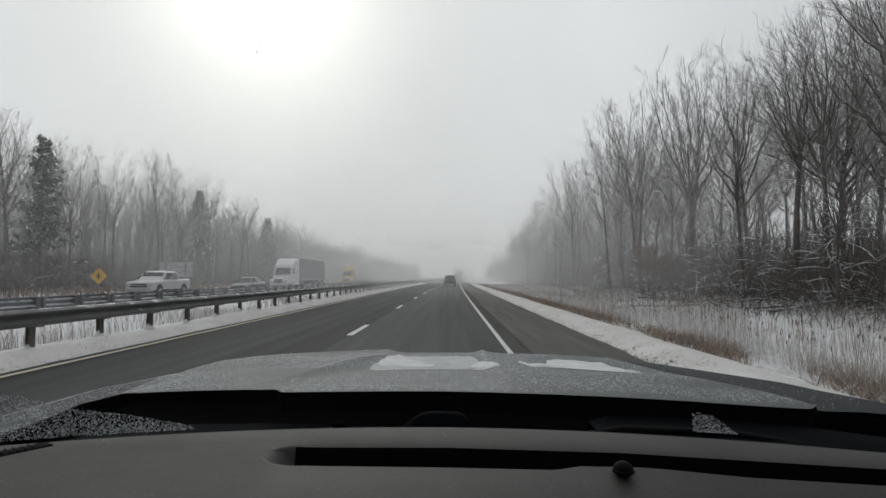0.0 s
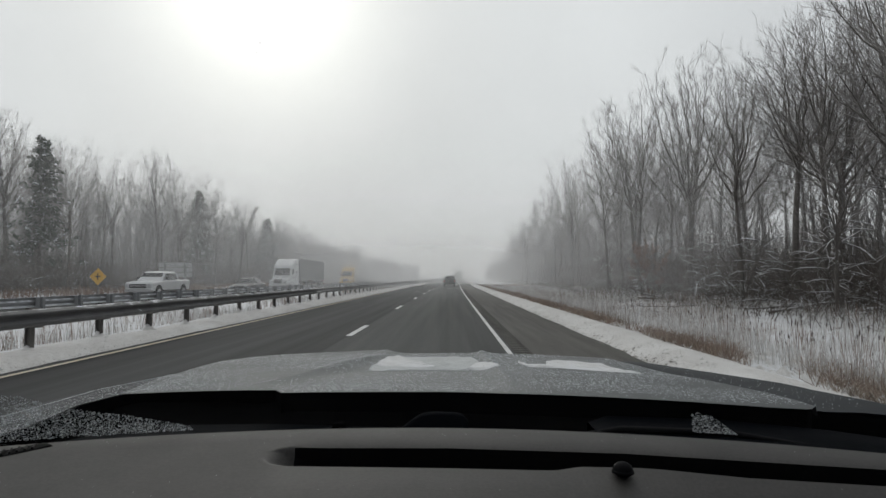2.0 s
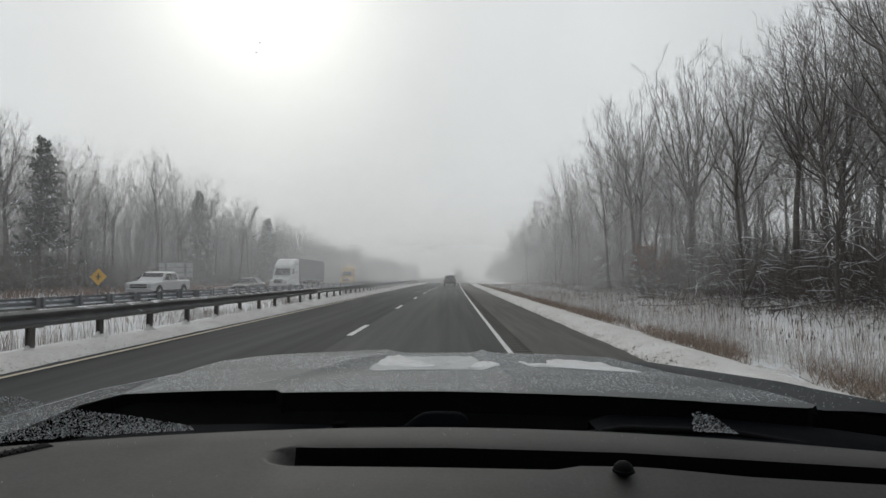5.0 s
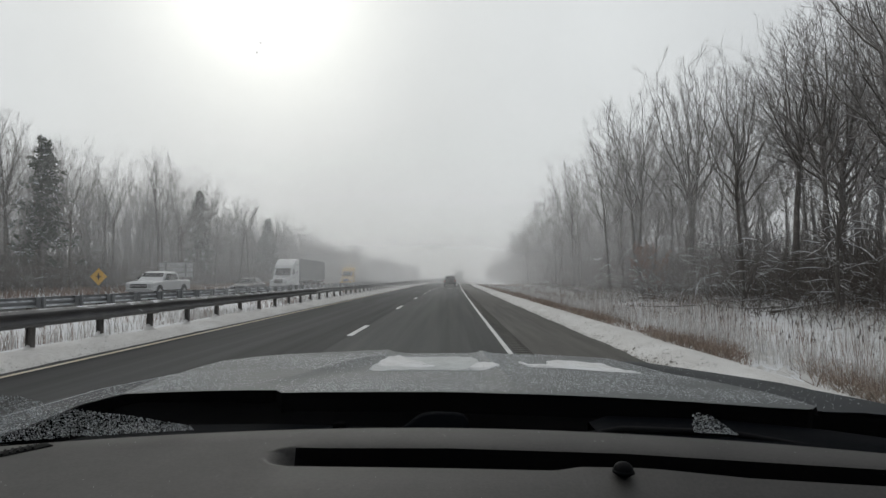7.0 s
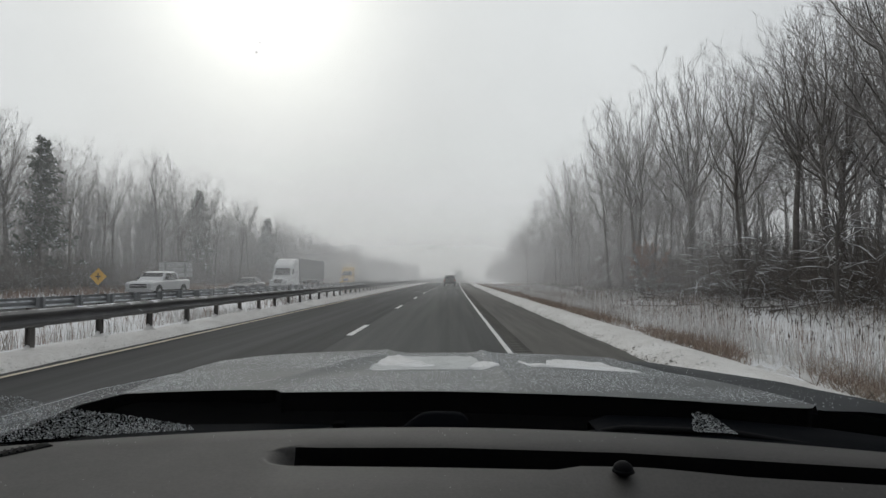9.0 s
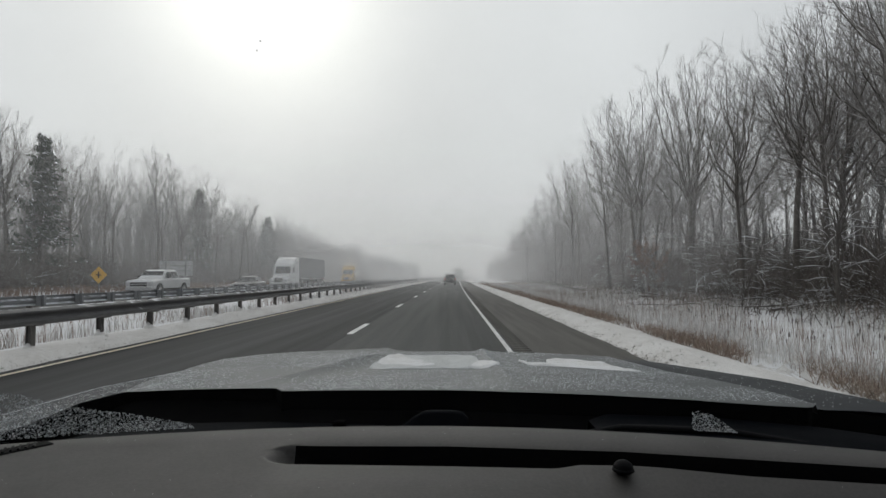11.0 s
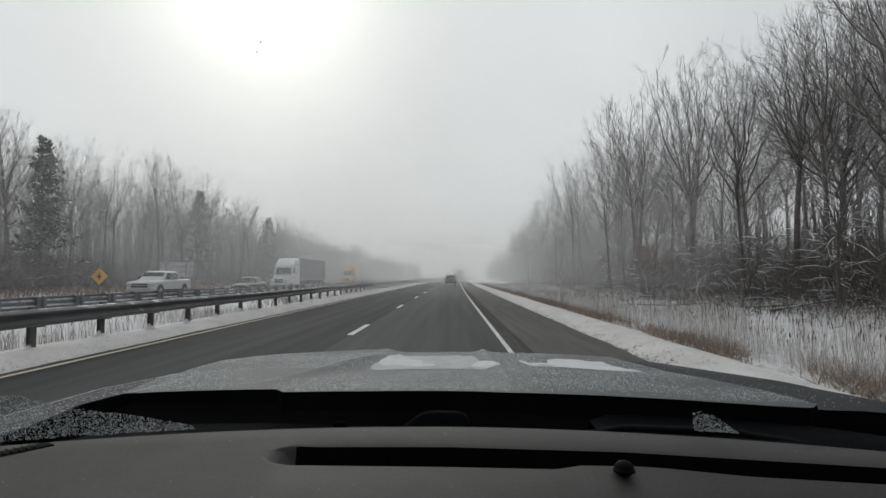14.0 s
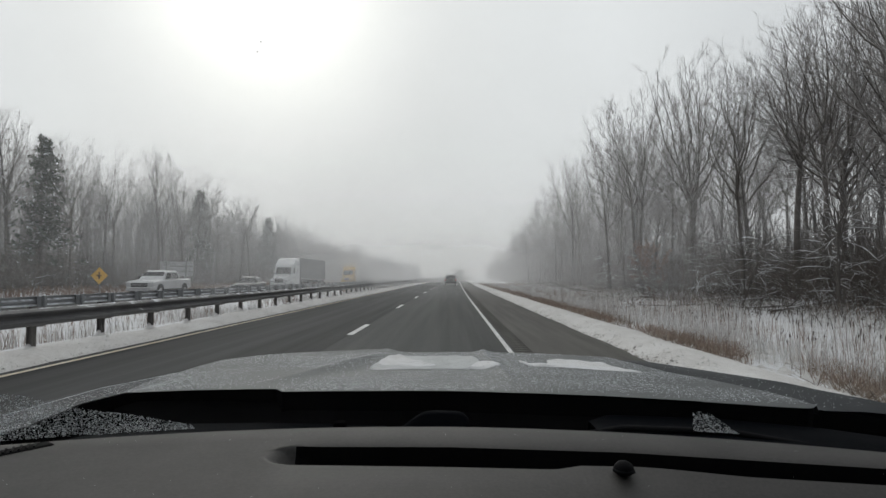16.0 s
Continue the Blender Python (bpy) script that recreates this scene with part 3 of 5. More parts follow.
random.seed(5)
wood(1, "bare trees of the roadside wood", 112, 17, 150, lambda y: 15.6 + 1.2 * math.sin(y * 0.09) - 0.012 * y, 26,
     lambda y: float(np.interp(y, [0, 36, 45, 57, 75, 130, 300], [15.8, 16.4, 17.2, 17.8, 17.0, 15.2, 12.6])), 2.1)
wood(-1, "bare trees beyond the far carriageway", 120, 34, 190, lambda y: 32 + 1.5 * math.sin(y * 0.07) - 0.012 * y, 26,
     lambda y: float(np.interp(y, [0, 40, 52, 66, 90, 130, 225], [13.6, 14.0, 15.2, 15.6, 14.2, 13.2, 11.2])), 2.4)
for k in range(12):                                       # young trees at the wood's edge
    y = 21 + 7.0 * k
    x = 13.6 + 1.6 * random.random() + bend(y)
    tagged(plant(MID, random.randrange(20), x, y, random.uniform(5.5, 9.0), random.uniform(0, 6.28), "young trees at the wood's edge"),
           "young bare tree with snowy twigs at the wood's edge")
for k, (x, y, h) in enumerate([(18.2, 20.0, 17.0), (20.4, 30.0, 16.8)]):      # two big trees stand before the rest
    big = tree_kind("bare_tree", 91 + k, 22, 0.28, (16, 12, 6, 5), "large old bare tree with wide spreading limbs at the wood's edge",
                    clear=0.26, radius=0.32, leader=0.46, twig=0.0062, snags=10)
    big.matrix_world = Matrix.Translation((x, y, ground_z(x, y) - 0.05)) @ Matrix.Rotation(2.1 * k, 4, "Z")
    big.scale = (h / 22,) * 3
    tagged(big, group="bare trees of the roadside wood")
for src in HI + MID + LOW:                                # patterns that found no place
    if src.name not in used:
        for o in (*src.children_recursive, src):
            bpy.data.objects.remove(o)
for k, (x, y, h) in enumerate([(-34.5, 47, 12.5), (-33.5, 74, 12.0), (-32.0, 97, 11.0)]):
    c = conifer(5 + k, h)
    c.location = (x + bend(y), y, ground_z(x + bend(y), y) - 0.05)
    tagged(c, group="pines beyond the far carriageway")


# ---- brush, fallen branches, grass ----
def thicket(name, label, count, place, tall, seed):
    rs = np.random.RandomState(seed)
    V, F = [], []
    for _ in range(count):
        x, y = place(rs)
        x += bend(y)
        z = ground_z(x, y) - 0.03
        h = tall * rs.uniform(0.45, 1.1)
        w = 0.008 + 0.00018 * y
        d = np.array((rs.normal() * 0.45, rs.normal() * 0.45, 1.0))
        pts, e = limb(rs, np.array((x, y, z)), d / np.linalg.norm(d), h, 2, 0.3, -0.05)
        tube(V, F, pts, [w * 1.5, w * 1.1, w * 0.5], 3)
        for _k in range(3):
            a = pts[1] + (pts[rs.randint(0, 3)] - pts[1]) * rs.rand()
            b = a + turned(rs, e, rs.uniform(0.5, 1.4)) * h * rs.uniform(0.15, 0.45)
            tube(V, F, [a, b], [w * 0.8, w * 0.35], 3)
    tagged(arrays(name, V, F, BRUSH), label, "brush", kind="stuff")


thicket("brush", "thicket of brown leafless brush under the trees", 5800,
        lambda rs: (15.2 + abs(rs.normal()) * 7, 16 + 190 * rs.rand() ** 1.5), 3.2, 3)
thicket("brush", "tall fine brush filling the gaps between the trunks", 3600,
        lambda rs: (17.5 + abs(rs.normal()) * 8, 19 + 150 * rs.rand() ** 1.4), 5.2, 13)
thicket("brush", "brown leafless brush along the far wood's edge", 5800,
        lambda rs: (-30.5 - abs(rs.normal()) * 4, 30 + 270 * rs.rand() ** 1.6), 3.9, 4)


thicket("brush", "low tangled bramble and twigs in the snow before the wood", 1300,
        lambda rs: (11.0 + 4.5 * rs.rand() ** 0.6, 15 + 75 * rs.rand() ** 1.5), 0.75, 14)


def deep_wood(name, label, count, place, tall, seed):
    """The wood behind its first rows: close-set thin stems with a few branches each."""
    rs = np.random.RandomState(seed)
    V, F = [], []
    for _ in range(count):
        x, y = place(rs)
        x += bend(y)
        h = tall(y) * rs.uniform(0.35, 1.0)
        far = math.hypot(x, y)
        w = 0.02 + 0.0035 * h + (0.0001 * far if far < 100 else 0.0004 * far)
        d = np.array((rs.normal() * 0.07, rs.normal() * 0.07, 1.0))
        pts, e = limb(rs, np.array((x, y, ground_z(x, y) - 0.05)), d / np.linalg.norm(d), h, 3, 0.06, 0.03)
        tube(V, F, pts, [w * 1.3, w, w * 0.6, w * 0.15], 3)
        for _k in range(9 if far < 100 else 6):
            t = rs.uniform(0.2, 1.0)
            a = pts[1] + (pts[3] - pts[1]) * (t * 1.4 - 0.45)
            b = a + turned(rs, e, rs.uniform(0.35, 0.85)) * h * rs.uniform(0.16, 0.30) * (1.25 - 0.6 * t)
            tube(V, F, [a, b], [w * 0.4, w * 0.16], 3)
            for _m in range(3):                            # fine twigs that fill the crown
                c = a + (b - a) * rs.uniform(0.25, 1.0)
                g = c + turned(rs, (b - a) / np.linalg.norm(b - a), rs.uniform(0.3, 0.8)) * h * rs.uniform(0.06, 0.14) + np.array((0, 0, 0.02 * h))
                i = len(V)
                V.extend((c - (w * 0.2, 0, 0), c + (w * 0.2, 0, 0), g))
                F.append((i, i + 1, i + 2))
    tagged(arrays(name, V, F, TWIG), label, "trees", kind="stuff")


deep_wood("deep_wood", "close-set thin bare trees deep in the wood", 2000, lambda rs: (17 + 42 * rs.rand() ** 0.9, 17 + 240 * rs.rand() ** 1.5),
          lambda y: float(np.interp(y, [0, 80, 150, 300], [7.5, 9.0, 9.5, 9.0])), 31)
deep_wood("deep_wood", "close-set thin bare trees beyond the far carriageway", 2900, lambda rs: (-33.0 - 40 * rs.rand() ** 0.9, 34 + 300 * rs.rand() ** 1.4),
          lambda y: float(np.interp(y, [0, 80, 150, 300], [11.5, 11.5, 10, 9])), 32)


deep_wood("deep_wood", "dim mass of bare trees far along the road", 1500, lambda rs: (13.5 + 22 * rs.rand(), 110 + 230 * rs.rand() ** 1.2), lambda y: float(np.interp(y, [110, 200, 340], [13, 10, 6.5])), 33)
deep_wood("deep_wood", "dim mass of bare trees far beyond the far carriageway", 2000, lambda rs: (-30 - 24 * rs.rand(), 100 + 300 * rs.rand() ** 1.2), lambda y: 10.0, 34)


def blades(name, label, count, place, tall, width, material, seed, lean=0.14):
    rs = np.random.RandomState(seed)
    V, F = [], []
    for _ in range(count):
        x, y = place(rs)
        x += bend(y)
        z = ground_z(x, y) - 0.02
        h, w = tall * rs.uniform(0.4, 1.15), width * rs.uniform(0.6, 1.3) * (1 + y / 40)
        a = rs.uniform(-0.9, 0.9)
        wx, wy = w * math.cos(a), w * math.sin(a)
        lx, ly = rs.normal(size=2) * lean * h
        i = len(V)
        V += [(x - wx, y - wy, z), (x + wx, y + wy, z), (x + wx * 0.8 + lx * 0.5, y + wy * 0.8 + ly * 0.5, z + h * 0.62),
              (x - wx * 0.8 + lx * 0.5, y - wy * 0.8 + ly * 0.5, z + h * 0.62), (x + lx * 1.3, y + ly * 1.3, z + h)]
        F += [(i, i + 1, i + 2, i + 3), (i + 3, i + 2, i + 4)]
    tagged(arrays(name, V, F, material), label, "grass", kind="stuff")


def patchy(rs, x0, x1, y0, y1, power=1.5, cut=-0.05, freq=0.3):
    while True:
        x, y = rs.uniform(x0, x1), y0 + (y1 - y0) * rs.rand() ** power
        if noise.noise((x * freq, y * freq * 0.5, 5.0)) > cut - 0.15 * rs.rand():
            return x, y


blades("rusty_grass", "rust-brown dry grass along the snowbank", 15000, lambda rs: patchy(rs, 4.55, 6.5, 5, 110, 1.75, -0.02, 0.8), 0.29, 0.0034, STRAW, 6, 0.4)
blades("tan_grass", "bent tan grass matted along the snowbank", 11000, lambda rs: patchy(rs, 4.45, 6.3, 5.0, 80, 1.8, -0.02, 0.9), 0.25, 0.0042, TAN, 16, 1.0)
blades("frosted_grass", "pale frosted grass standing in the snow", 25000, lambda rs: patchy(rs, 5.3, 15.5, 7, 90, 1.5, -0.08, 0.45), 0.52, 0.0036, FROSTED, 7)
blades("rusty_grass", "brown dry stalks among the frosted grass", 7000, lambda rs: patchy(rs, 5.5, 16.5, 7, 120, 1.4, 0.06), 0.55, 0.003, STRAW, 8)
blades("frosted_grass", "frosted grass in the median ditch", 3200, lambda rs: patchy(rs, -12.4, -8.6, 9, 90, 1.5, 0.05), 0.4, 0.005, FROSTED, 9)
blades("rusty_grass", "dull brown tufts standing in the median ditch", 1500, lambda rs: patchy(rs, -12.6, -8.5, 8, 80, 1.5, 0.08, 0.5), 0.5, 0.004, STRAW, 19)
blades("rusty_grass", "brown dry grass on the bank beyond the far carriageway", 9000, lambda rs: patchy(rs, -31, -26, 24, 200, 1.4, -0.1), 0.6, 0.008, STRAW, 10)


def reeds():
    """Thin dead stalks with dark seed heads standing in the snow beside the brown band."""
    rs = np.random.RandomState(41)
    V, F, HV, HF = [], [], [], []
    for _ in range(900):
        x, y = patchy(rs, 5.8, 13.5, 8.5, 48, 1.4, -0.05, 0.4)
        x += bend(y)
        h = rs.uniform(0.35, 0.85)
        p = np.array((x, y, ground_z(x, y) - 0.02))
        q = p + np.array((rs.normal() * 0.06, rs.normal() * 0.06, h))
        tube(V, F, [p, q], [0.0035, 0.003], 3)
        t = q + (q - p) * rs.uniform(0.12, 0.2)
        tube(HV, HF, [q, q + (t - q) * 0.5, t], [0.006, 0.013, 0.003], 3)
    tagged(arrays("reed_stalks", V, F, STRAW), "thin dead reed stalks standing in the snow", "reeds", kind="stuff")
    tagged(arrays("reed_heads", HV, HF, BRUSH), "dark seed heads on the dead reed stalks", "reeds", kind="stuff")


reeds()


def fallen_branch(seed, x, y, rz, length, r):
    rs = np.random.RandomState(seed)
    t = thing("fallen_branch", "fallen branch with snow along its top at the wood's edge", "branch", "fallen branches at the wood's edge")
    V, F = [], []
    pts, d = limb(rs, np.array((0.0, 0.0, 0.18)), np.array((1.0, 0.0, 0.08)), length, 8, 0.1, -0.01)
    for p in pts:
        p[2] = max(p[2], 0.1)
    rad = [r * (1 - 0.75 * i / 8) for i in range(9)]
    tube(V, F, pts, rad, 7)
    for _ in range(12):
        j = rs.randint(1, 8)
        q, _e = limb(rs, pts[j], turned(rs, d, rs.uniform(0.5, 1.0)) * (1, 1, 0.6), length * rs.uniform(0.12, 0.3), 4, 0.12, 0.02)
        tube(V, F, q, [max(0.012, rad[j] * 0.5 * (1 - 0.8 * i / 4)) for i in range(5)], 5)
    arrays("limb", V, F, BARK, t, smooth=True)
    sv, sf = [], []
    tube(sv, sf, [p + np.array((0, 0, rr * 0.75)) for p, rr in zip(pts, rad)], [rr * 0.62 for rr in rad], 6)
    arrays("snow_cap", sv, sf, SNOW, t, "strip of snow lying on the branch", smooth=True)
    t.matrix_world = Matrix.Translation((x, y, ground_z(x, y))) @ Matrix.Rotation(rz, 4, "Z")


for k, (x, y, rz, ln, r) in enumerate([(12.6, 22.5, 0.1, 4.5, 0.055), (14.0, 24.5, -0.25, 4.5, 0.06), (13.3, 30.5, 0.3, 4.5, 0.06), (12.0, 27.5, 2.8, 3.6, 0.05),
                                       (15.0, 20.8, 0.35, 5.0, 0.07), (12.5, 38, 0.2, 5, 0.07), (15.6, 26.5, 3.3, 3.5, 0.05), (12.8, 50, 2.9, 5, 0.07), (13.4, 19.6, -0.5, 2.6, 0.035),
                                       (14.2, 33.5, 0.8, 3.5, 0.05), (13.0, 43, -0.4, 4.5, 0.06), (14.6, 22.8, 2.6, 4.0, 0.05), (13.8, 36, 2.5, 4, 0.05)]):
    fallen_branch(20 + k, x, y, rz, ln, r)


def snowy_bush(seed, x, y, size):
    """An arching leafless bush with snow lying along its branches."""
    rs = np.random.RandomState(seed)
    t = thing("bush", "arching leafless bush with snow along its branches", "bush", "snowy bushes at the wood's edge")
    bv, bf, sv, sf = [], [], [], []
    for _ in range(22):
        az, tilt = rs.uniform(0, 6.28), rs.uniform(0.35, 1.15)
        d = np.array((math.cos(az) * math.sin(tilt), math.sin(az) * math.sin(tilt), math.cos(tilt)))
        pts, e = limb(rs, np.array((rs.normal() * 0.12, rs.normal() * 0.12, 0.0)), d, size * rs.uniform(0.5, 1.1), 6, 0.17, -0.11)
        for p in pts[1:]:
            p[2] = max(p[2], 0.12)
        tube(bv, bf, pts, [0.012 * (1 - 0.11 * i) for i in range(7)], 4)
        k0 = rs.randint(1, 4)
        tube(sv, sf, [p + np.array((0, 0, 0.009)) for p in pts[k0:k0 + 3]], [0.005, 0.009, 0.005], 4)
        for _k in range(4):
            q, _e = limb(rs, pts[rs.randint(2, 6)], turned(rs, e, rs.uniform(0.4, 0.9)), size * rs.uniform(0.2, 0.4), 3, 0.1, -0.06)
            for p in q:
                p[2] = max(p[2], 0.1)
            tube(bv, bf, q, [0.007, 0.006, 0.005, 0.003], 3)
            if rs.rand() < 0.35:
                tube(sv, sf, [p + np.array((0, 0, 0.006)) for p in q[1:]], [0.006] * 3, 3)
    arrays("branches", bv, bf, BARK, t)
    arrays("snow", sv, sf, SNOW, t, "snow lying on the branches")
    t.location = (x, y, ground_z(x, y) - 0.03)


for k, (x, y, size) in enumerate([(14.4, 22.5, 1.7), (15.6, 20.2, 2.1), (14.2, 27.0, 1.6), (15.4, 30.0, 2.2), (14.0, 35.0, 1.7), (14.8, 40.0, 2.0), (16.2, 24.0, 2.3), (13.8, 48.0, 1.8), (17.5, 22.0, 2.3), (14.6, 57.0, 2.0)]):
    snowy_bush(60 + k, x, y, size)


def sapling(seed, x, y, h):
    """A thin young tree whose drooping side branches carry snow."""
    rs = np.random.RandomState(seed)
    t = thing("sapling", "young bare tree with snow lying along its drooping branches", "tree", "snowy saplings at the wood's edge")
    bv, bf, sv, sf = [], [], [], []
    for _ in range(rs.randint(1, 4)):
        d = np.array((rs.normal() * 0.12, rs.normal() * 0.12, 1.0))
        stem, top = limb(rs, np.array((rs.normal() * 0.1, rs.normal() * 0.1, 0.0)), d / np.linalg.norm(d), h * rs.uniform(0.6, 1.0), 8, 0.06, 0.02)
        tube(bv, bf, stem, [0.05 * (1 - 0.1 * i) for i in range(9)], 6)
        for _k in range(13):
            j = rs.randint(2, 8)
            az = rs.uniform(0, 6.28)
            pts, e = limb(rs, stem[j], np.array((math.cos(az), math.sin(az), rs.uniform(0.1, 0.6))), h * rs.uniform(0.14, 0.34), 6, 0.16, -0.09)
            tube(bv, bf, pts, [0.017 * (1 - 0.11 * i) for i in range(7)], 4)
            k0 = rs.randint(0, 3)
            tube(sv, sf, [p + np.array((0, 0, 0.014)) for p in pts[k0:k0 + 5]], [0.006, 0.014, 0.016, 0.013, 0.005][:len(pts[k0:k0 + 5])], 4)
            for _m in range(5):
                q, _e = limb(rs, pts[rs.randint(1, 6)], turned(rs, e, rs.uniform(0.4, 1.0)), h * rs.uniform(0.05, 0.12), 3, 0.15, -0.05)
                tube(bv, bf, q, [0.008, 0.007, 0.005, 0.003], 3)
                if rs.rand() < 0.4:
                    tube(sv, sf, [p + np.array((0, 0, 0.007)) for p in q], [0.004, 0.008, 0.008, 0.003], 3)
    arrays("branches", bv, bf, BARK, t)
    arrays("snow", sv, sf, SNOW, t, "snow lying on the branches")
    t.location = (x, y, ground_z(x, y) - 0.03)


for k, (x, y, h) in enumerate([(13.9, 27.5, 4.6), (14.6, 21.5, 5.2), (14.8, 33.0, 5.0), (13.6, 40.0, 4.6), (15.6, 29.5, 5.6), (14.2, 51.0, 5.0)]):
    sapling(140 + k, x, y, h)


def snow_lumps():
    rs = np.random.RandomState(3)
    V, F = [], []
    for _ in range(1700):
        y = 5 + 60 * rs.rand() ** 1.6
        pick = rs.rand()
        x = (rs.uniform(3.42, 3.95) if pick < 0.4 else rs.uniform(4.6, 6.6) if pick < 0.8 else rs.uniform(-7.4, -6.85)) + bend(y)
        r = rs.uniform(0.015, 0.05) if pick < 0.4 or pick >= 0.8 else rs.uniform(0.05, 0.14)
        z = ground_z(x, y) if x > 3.4 else max(0.0, ground_z(x, y))
        i = len(V)
        for a, b, c in ((1, 0, 0), (0, 1, 0), (-1, 0, 0), (0, -1, 0), (0, 0, 0.8), (0.5, 0.4, 0.5), (-0.5, -0.3, 0.55)):
            s = r * rs.uniform(0.7, 1.3)
            V.append((x + a * s, y + b * s, z + c * s - 0.01))
        F += [(i, i + 1, i + 5), (i + 1, i + 4, i + 5), (i + 1, i + 2, i + 4), (i + 2, i + 6, i + 4), (i + 2, i + 3, i + 6), (i + 3, i + 4, i + 6), (i + 3, i, i + 4), (i, i + 5, i + 4)]
    for k in range(60):                                    # small drifts against the guard rail's posts
        y = 6.2 + 2.05 * k
        x = -7.66 + bend(y)
        z, i = ground_z(x, y) - 0.03, len(V)
        for q in range(8):
            a = q * math.pi / 4
            r = rs.uniform(0.14, 0.24)
            V.append((x + r * math.cos(a), y + r * math.sin(a), z))
        V.append((x - 0.02, y - 0.05, z + rs.uniform(0.10, 0.2)))
        F += [(i + q, i + (q + 1) % 8, i + 8) for q in range(8)]
    tagged(arrays("snow_lumps", V, F, PLOUGHED, smooth=True), "crumbled lumps of ploughed snow on the banks", "snow", kind="stuff")


snow_lumps()


def slush():
    """Dirty crumbs of slush along the edges of the ploughed asphalt."""
    rs = np.random.RandomState(23)
    V, F = [], []
    for _ in range(2600):
        y = 5 + 70 * rs.rand() ** 1.5
        x = (3.42 + abs(rs.normal()) * 0.10 - 0.08 if rs.rand() < 0.55 else -6.79 - abs(rs.normal()) * 0.035) + bend(y)
        r = rs.uniform(0.008, 0.032) if x > 0 else rs.uniform(0.006, 0.016)
        z = max(0.0, ground_z(x, y))
        i = len(V)
        for a, b, c in ((1, 0, 0), (0, 1, 0), (-1, 0, 0), (0, -1, 0), (0, 0, 0.7)):
            q = r * rs.uniform(0.7, 1.3)
            V.append((x + a * q, y + b * q * 1.6, z + c * q - 0.004))
        F += [(i, i + 1, i + 4), (i + 1, i + 2, i + 4), (i + 2, i + 3, i + 4), (i + 3, i, i + 4)]
    tagged(arrays("slush", V, F, DIRTY_SNOW, smooth=True), "dirty crumbs of slush along the road's edges", "snow", kind="stuff")


slush()


# ---- fog ----
FOG = [(31, 0.15), (52, 0.21), (93, 0.25), (115, 0.29), (175, 0.31), (290, 0.38)]
for y, a in FOG:
    w = y * 1.5 + 40
    bm = bmesh.new()
    vs = [bm.verts.new(p) for p in ((-w, y, -1.5), (w, y, -1.5), (w, y, 36), (-w, y, 36))]
    bm.faces.new(vs)
    ob = part("fog", bm, fog_material("fog_bank", a, 1.3 if y < 100 else 0.5))
    tagged(ob, "thin pale bank of ground fog across the road", "fog", kind="stuff")


# ---- vehicles ahead ----
def wheel(parent, x, y, r, w, rim=CHROME):
    bm = bmesh.new()
    cyl(bm, (x - w / 2, y, r), (x + w / 2, y, r), r, n=24)
    bmesh.ops.bevel(bm, geom=[e for e in bm.edges if len({round(v.co.x, 3) for v in e.verts}) == 1], offset=0.03, segments=2, affect="EDGES")
    t = part("wheel", bm, TYRE, parent)
    bm = bmesh.new()
    cyl(bm, (x - w / 2 - 0.006, y, r), (x + w / 2 + 0.006, y, r), r * 0.6, n=20)
    part("rim", bm, rim, t)


def lead_suv():
    t = thing("suv", "dark boxy sport utility vehicle ahead on the road", "car")
    bm = outline(bmesh.new(), [(0.05, 0.45), (0.0, 0.62), (0.02, 1.0), (0.06, 1.12), (4.3, 1.02), (4.55, 0.9), (4.6, 0.5), (4.4, 0.38), (0.2, 0.38)], -0.93, 0.93, 0.05)
    part("body", bm, SUV_PAINT, t, smooth=False)
    bm = outline(bmesh.new(), [(0.08, 1.1), (0.2, 1.70), (0.35, 1.76), (2.4, 1.75), (3.2, 1.08)], -0.80, 0.80, 0.06)
    part("cabin", bm, SUV_PAINT, t)
    bm = bmesh.new()
    box(bm, (-0.64, -0.012, -0.21), (0.64, 0.012, 0.21), 0.01, 1, Matrix.Translation((0, 0.135, 1.40)) @ Matrix.Rotation(radians(-11.5), 4, "X"))
    part("rear_window", bm, DARK_GLASS, t)
    for s in (-1, 1):
        bm = bmesh.new()
        box(bm, (s * 0.82 - 0.09, -0.025, 0.82), (s * 0.82 + 0.09, 0.10, 1.12), 0.02)
        part("tail_lamp", bm, TAIL_RED, t)
        bm = bmesh.new()
        box(bm, (s * 1.0 - 0.09, 2.75, 1.08), (s * 1.0 + 0.09, 2.9, 1.24), 0.02)
        part("mirror", bm, SUV_PAINT, t)
        for y in (0.85, 3.65):
            wheel(t, s * 0.80, y, 0.36, 0.24)
    bm = bmesh.new()
    box(bm, (-0.9, -0.08, 0.45), (0.9, 0.06, 0.66), 0.03)
    part("bumper", bm, BLACK_PLASTIC, t)
    bm = bmesh.new()
    box(bm, (-0.26, -0.03, 0.76), (0.26, 0.02, 0.9), 0.006)
    part("number_plate", bm, WHITE_PAINT, t, "plain pale number plate")
    bm = bmesh.new()
    cyl(bm, (0.0, 0.0, 1.0), (0.0, -0.2, 1.0), 0.34, n=24)
    part("spare_wheel", bm, TYRE, t, "spare wheel in a black cover")
    t.location = (-0.35 + bend(88) * 0.6, 88, 0.0)


